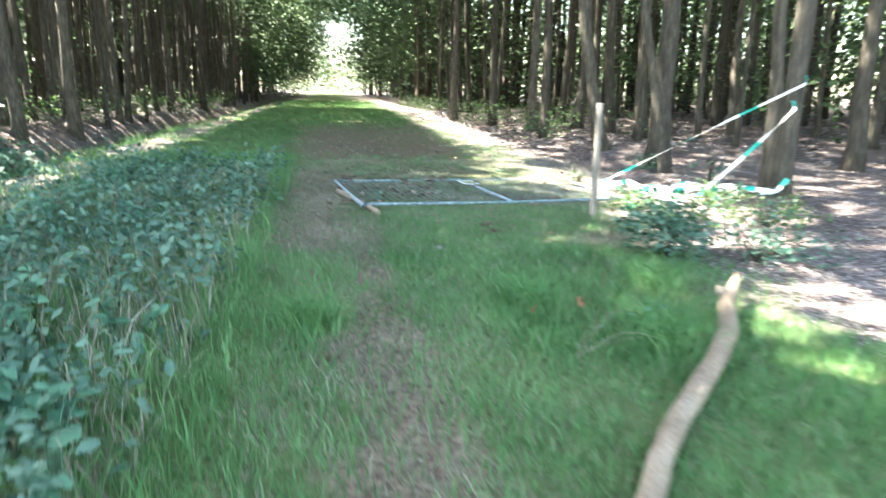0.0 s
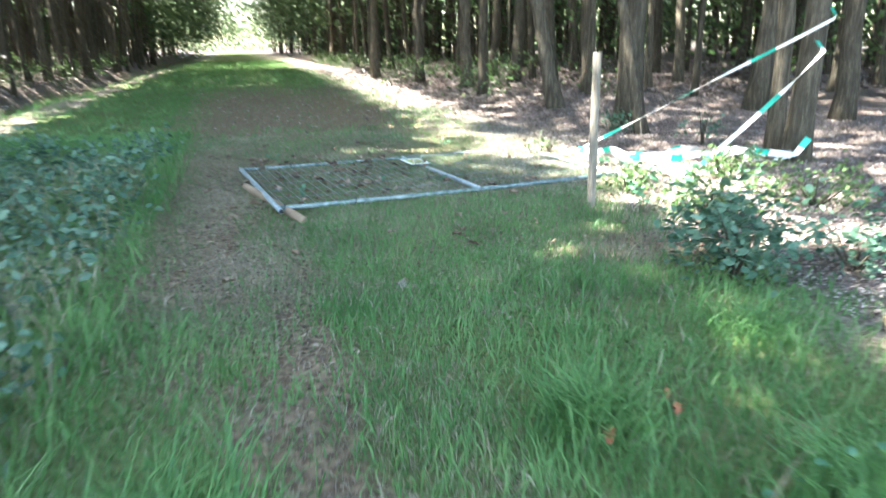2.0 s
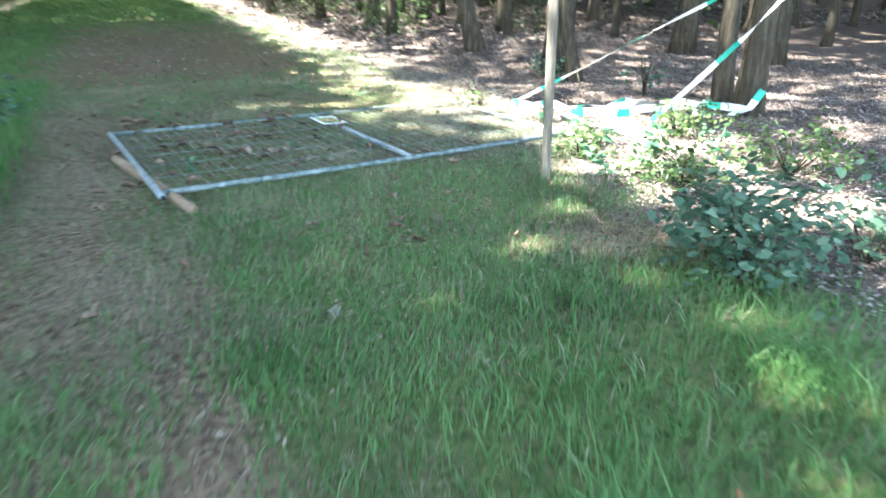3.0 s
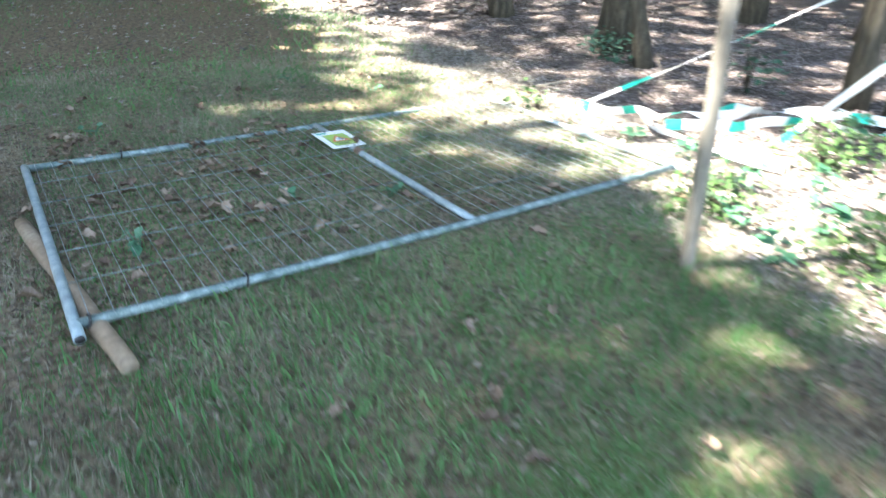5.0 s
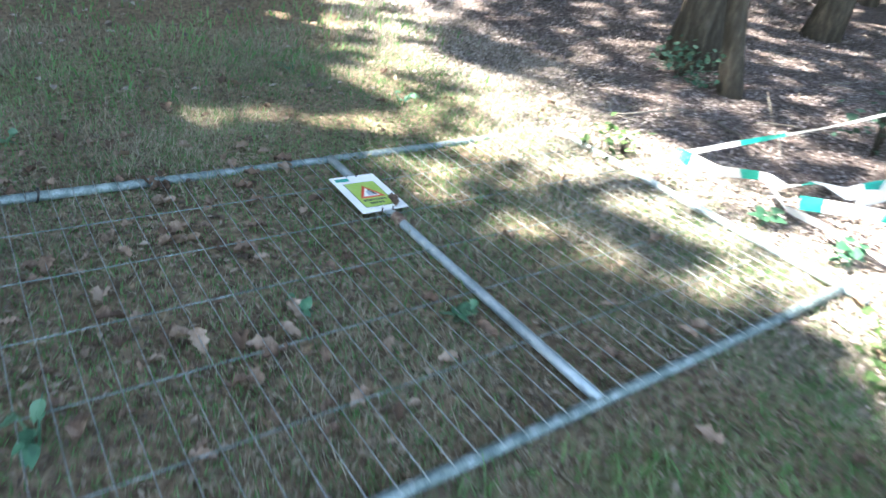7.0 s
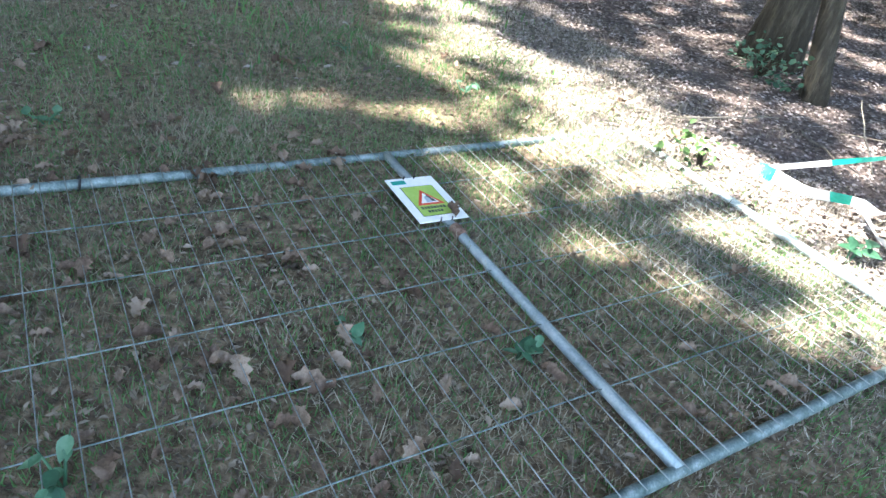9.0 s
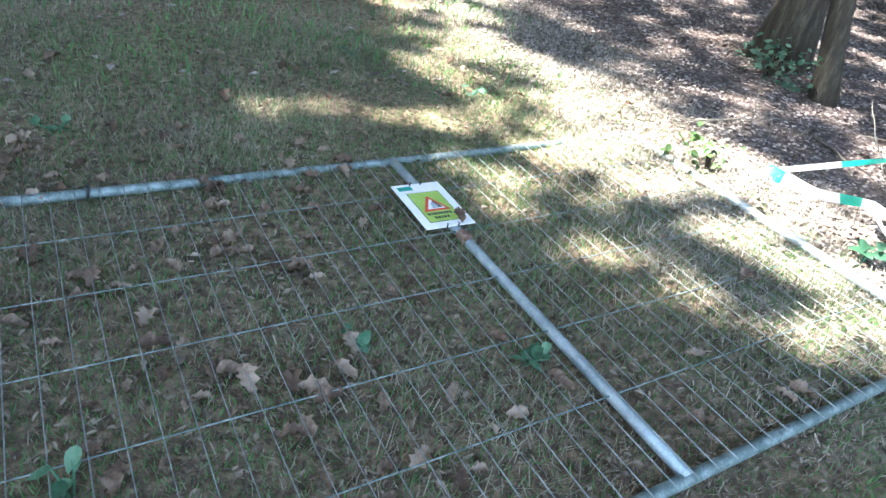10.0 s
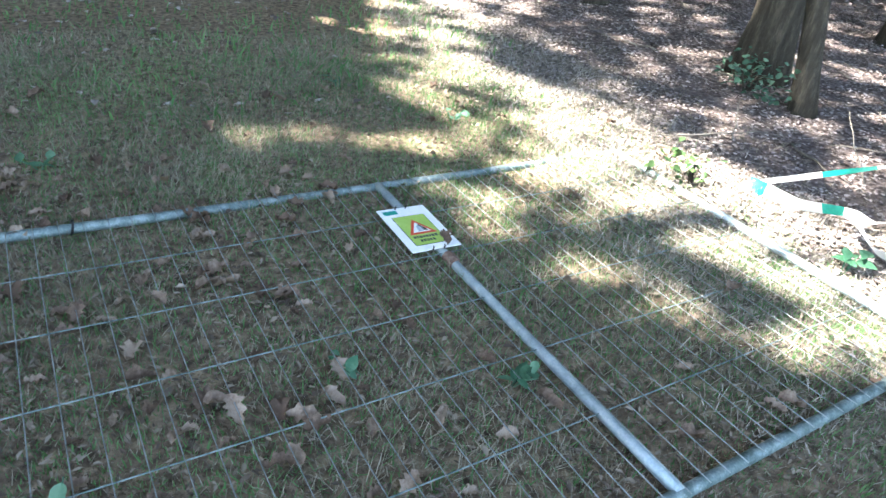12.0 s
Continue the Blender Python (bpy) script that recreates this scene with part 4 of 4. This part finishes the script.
bush(6.66, 9.22, 0.2, 0.32, 190, 6, "small seedling clump at the foot of the oak", 0.055)
bush(4.9, 8.27, 0.1, 0.12, 48, 7, "tiny sunlit seedling at the panel's end", 0.05, M_LEAF)
bush(6.6, 7.6, 0.45, 0.25, 72, 8, "sparse leafy sapling in the litter", 0.06)
bush(5.6, 6.4, 0.25, 0.4, 320, 9, "low leafy green bush near the taped oak", 0.05, M_LEAF)
bush(-2.7, 10.5, 0.4, 0.6, 600, 10, "grey-green tangle on the ditch bank")
bush(-3.0, 7.6, 0.45, 0.6, 600, 11, "grey-green tangle on the ditch bank")

# broad-leaved seedlings in the sunlit litter beside the post
for x, y, n, h, s in ((4.75, 6.52, 15, 0.2, 51), (4.88, 6.08, 18, 0.24, 52), (4.15, 5.85, 12, 0.14, 53), (4.55, 5.85, 15, 0.2, 54), (5.2, 5.72, 18, 0.26, 55), (4.93, 7.4, 9, 0.1, 56), (5.0, 6.97, 12, 0.12, 57), (6.1, 6.5, 15, 0.22, 58), (4.35, 6.2, 12, 0.16, 59)):
    place(weed(h, n, 0.16, s, LEAF, "broad-leaved seedling in the sunlit litter near the post"), x, y)

# broad-leaved weeds growing through the mesh
for x, y, n, h, s in ((1.8, 7.5, 9, 0.12, 41), (3.07, 7.46, 9, 0.08, 42), (4.04, 9.33, 6, 0.08, 43), (3.63, 10.01, 6, 0.08, 44), (2.6, 7.75, 6, 0.05, 45), (1.95, 9.35, 6, 0.07, 46)):
    place(weed(h, n, 0.1, s, LEAF_SMALL, "small broad-leaved weed growing in the turf"), x, y)


# ---- fallen oak leaves that can be told apart ----
def oak_leaf_mesh(seed):
    r2 = random.Random(seed)
    n = 9
    V, F = [], []
    for i in range(n):
        f = i / (n - 1)
        w = (0.027 * math.sin(math.pi * min(f * 0.9 + 0.08, 1)) + 0.004) * (1.15 if i % 2 else 0.6)
        z = 0.014 * math.sin(f * 3.2 + r2.random()) + r2.uniform(0, 0.006)
        V += [((f - 0.5) * 0.1, -w * r2.uniform(0.8, 1.15), z + r2.uniform(0.006, 0.034)), ((f - 0.5) * 0.1, 0, z), ((f - 0.5) * 0.1, w * r2.uniform(0.8, 1.15), z + r2.uniform(0.006, 0.034))]
    for i in range(n - 1):
        o = 3 * i
        F += [(o, o + 3, o + 4, o + 1), (o + 1, o + 4, o + 5, o + 2)]
    return mesh_of("oak_leaf", V, F, M_DRYLEAF)


M_DRYLEAF = material("dry_oak_leaf", (0.09, 0.058, 0.04), (0.19, 0.132, 0.095), (0.3, 0.23, 0.175), 20, 120, 0.7, 0.2, objrand=0.6)
oak = [oak_leaf_mesh(s) for s in range(5)]
known = [(2.26, 7.67), (2.23, 7.71), (2.41, 7.58), (2.44, 7.53), (2.37, 7.62), (2.06, 7.89), (3.1, 7.32), (3.77, 6.99), (3.84, 6.97), (2.06, 8.01), (2.18, 8.23), (2.34, 8.32), (1.95, 8.25), (2.3, 7.45), (3.27, 8.2)]
q = random.Random(77)
while len(known) < 210:
    u, v = (q.uniform(5.6, 10.5), q.uniform(-0.4, 3.6)) if len(known) % 2 else (q.uniform(7.4, 9.6), q.uniform(0.1, 1.6))
    known.append((u * AX + v * AY, u * AY - v * AX))
for i, (x, y) in enumerate(known):
    ob = new("oak_leaf", oak[i % 5])
    z = gz(x, y) + (0.034 if i < 14 else 0.02) if i != 14 else panel_z(3.3) + 0.034
    s = q.uniform(0.7, 1.0) if i < 15 else q.uniform(0.45, 0.95)
    ob.matrix_basis = pose(x, y, z, q.uniform(-14, 14), q.uniform(-14, 14), q.uniform(0, 360)) @ Matrix.Diagonal((s, s, s, 1))
    tagged(ob, "curled dry brown oak leaf lying on the turf", "leaf", group="fallen leaves")


# ---- twigs and sticks ----
def stick(a, b, r, seed, label="thin dry twig lying on the forest floor"):
    q2 = random.Random(seed)
    a, b = Vector((a[0], a[1], gz(*a[:2]) + a[2])), Vector((b[0], b[1], gz(*b[:2]) + b[2]))
    L = (b - a).length
    pts = [a.lerp(b, i / 6) + Vector((q2.uniform(-1, 1), q2.uniform(-1, 1), q2.uniform(-0.2, 0.6))) * L * 0.03 for i in range(7)]
    ob = new("twig", tube("twig", [p - pts[0] for p in pts], [r * (1 - 0.1 * i) for i in range(7)], M_POST, 6, 0.1, seed))
    ob.location = pts[0]
    return tagged(ob, label, "twig", group="twigs")


stick((5.35, 8.75, 0.02), (5.75, 8.45, 0.14), 0.008, 1)
stick((5.7, 8.6, 0.02), (5.85, 8.75, 0.22), 0.007, 2)
stick((5.1, 8.95, 0.02), (5.55, 8.5, 0.03), 0.006, 3)
stick((6.0, 7.9, 0.02), (6.2, 8.25, 0.3), 0.006, 4)
for k in range(26):
    u, v = q.uniform(5, 14), q.uniform(4.3, 8.5)
    x, y = u * AX + v * AY, u * AY - v * AX
    a, L = q.uniform(0, 6.28), q.uniform(0.25, 0.8)
    stick((x, y, 0.015), (x + L * math.cos(a), y + L * math.sin(a), q.uniform(0.015, 0.08)), q.uniform(0.004, 0.009), 50 + k)


# ---- long-bladed tussocks and dead stems in the lush grass ----
def tussock(x, y, n, h, spread, label):
    px, py = x + rng.normal(0, spread, n), y + rng.normal(0, spread, n)
    co, quads = blades(px, py, h * rng.uniform(0.6, 1.1, n), np.full(n, 0.008), rng.uniform(0.5, 0.98, n))
    z = gz(x, y)
    ob = new("grass_tussock", big_mesh("grass_tussock", co - np.array([x, y, z]), quads, M_GRASS))
    ob.location = (x, y, z)
    return tagged(ob, label, "grass tussock", group="grass tussocks", kind="stuff")


tussock(1.78, 3.52, 420, 0.26, 0.1, "long-bladed green grass tussock in the ride")
tussock(2.25, 2.8, 420, 0.27, 0.13, "long-bladed green grass tussock beside the log")
tussock(2.9, 3.75, 260, 0.22, 0.14, "bright green grass tussock at the log's tip")
tussock(0.45, 3.6, 260, 0.3, 0.12, "long-bladed grass tussock at the thicket's edge")


def dead_weed(x, y, seed):
    q2 = random.Random(seed)
    root = new("dead_weed")
    root.location = (x, y, gz(x, y))
    for k, (dx, dy, dz) in enumerate(((0.42, 0.14, 0.2), (0.38, -0.11, 0.14), (0.26, 0.22, 0.12), (0.46, 0.0, 0.08))):
        pts = [Vector((dx * f, dy * f, 0.015 + dz * math.sin(f * 2.2))) + Vector((q2.uniform(-1, 1), q2.uniform(-1, 1), 0)) * 0.012 for f in (0, 0.2, 0.4, 0.6, 0.8, 1.0)]
        part("stem", tube("stem", pts, [0.0035, 0.0033, 0.003, 0.0025, 0.002, 0.0012], M_STRAW, 6, 0.1, seed + k), root)
    for k in range(6):
        m = Matrix.Translation((0.15 + 0.07 * k, 0.05 + q2.uniform(-0.06, 0.08), 0.1 + 0.03 * k)) @ Euler((q2.uniform(-0.6, 0.6), q2.uniform(-0.4, 0.6), q2.uniform(0, 6.28))).to_matrix().to_4x4() @ Matrix.Scale(0.7, 4)
        part("leaf", LEAF_SMALL, root, m=m)
    return tagged(root, "bent dead weed stem, pale and half fallen in the grass", "weed plant")


dead_weed(1.72, 2.8, 5)
M_ORANGE = material("orange_dead_leaf", (0.2, 0.07, 0.035), (0.36, 0.14, 0.07), (0.48, 0.24, 0.13), 20, 120, 0.65, 0.2)
for x, y, mat_l, s_l, label in ((1.77, 3.4, M_ORANGE, 0.75, "orange dead leaf caught in the grass"), (2.1, 3.43, M_ORANGE, 0.6, "orange dead leaf caught in the grass"), (1.72, 5.09, M_PALE_SUNLIT, 0.9, "pale bleached dead leaf on the worn turf"), (2.15, 3.53, M_ORANGE, 0.5, "orange dead leaf caught in the grass")):
    me = oak[1].copy()
    me.materials[0] = mat_l
    ob = new("dead_leaf", me)
    ob.matrix_basis = pose(x, y, gz(x, y) + (0.06 if y < 5 else 0.008), 25, -20, 40) @ Matrix.Diagonal((s_l, s_l, s_l, 1))
    tagged(ob, label, "leaf", group="fallen leaves")


# ---- dense leafage closing the far end of the ride ----
stuff("far_foliage", big_mesh("far_foliage", *joined(
    clumps(700, 40, 45, 95, 9, 30, 0.3, 14, 1.3, 0.38),
    clumps(260, 40, 60, 110, 4.4, 8, 4.0, 14, 1.0, 0.32),
    clumps(160, 24, 95, 140, -3.0, 5.0, 1.5, 9, 1.0, 0.34),
    clumps(200, 40, 70, 115, -5.5, -1.6, 3.0, 14, 1.0, 0.32)), M_CANOPY), "dense shaded leaves closing the far wood", "foliage")
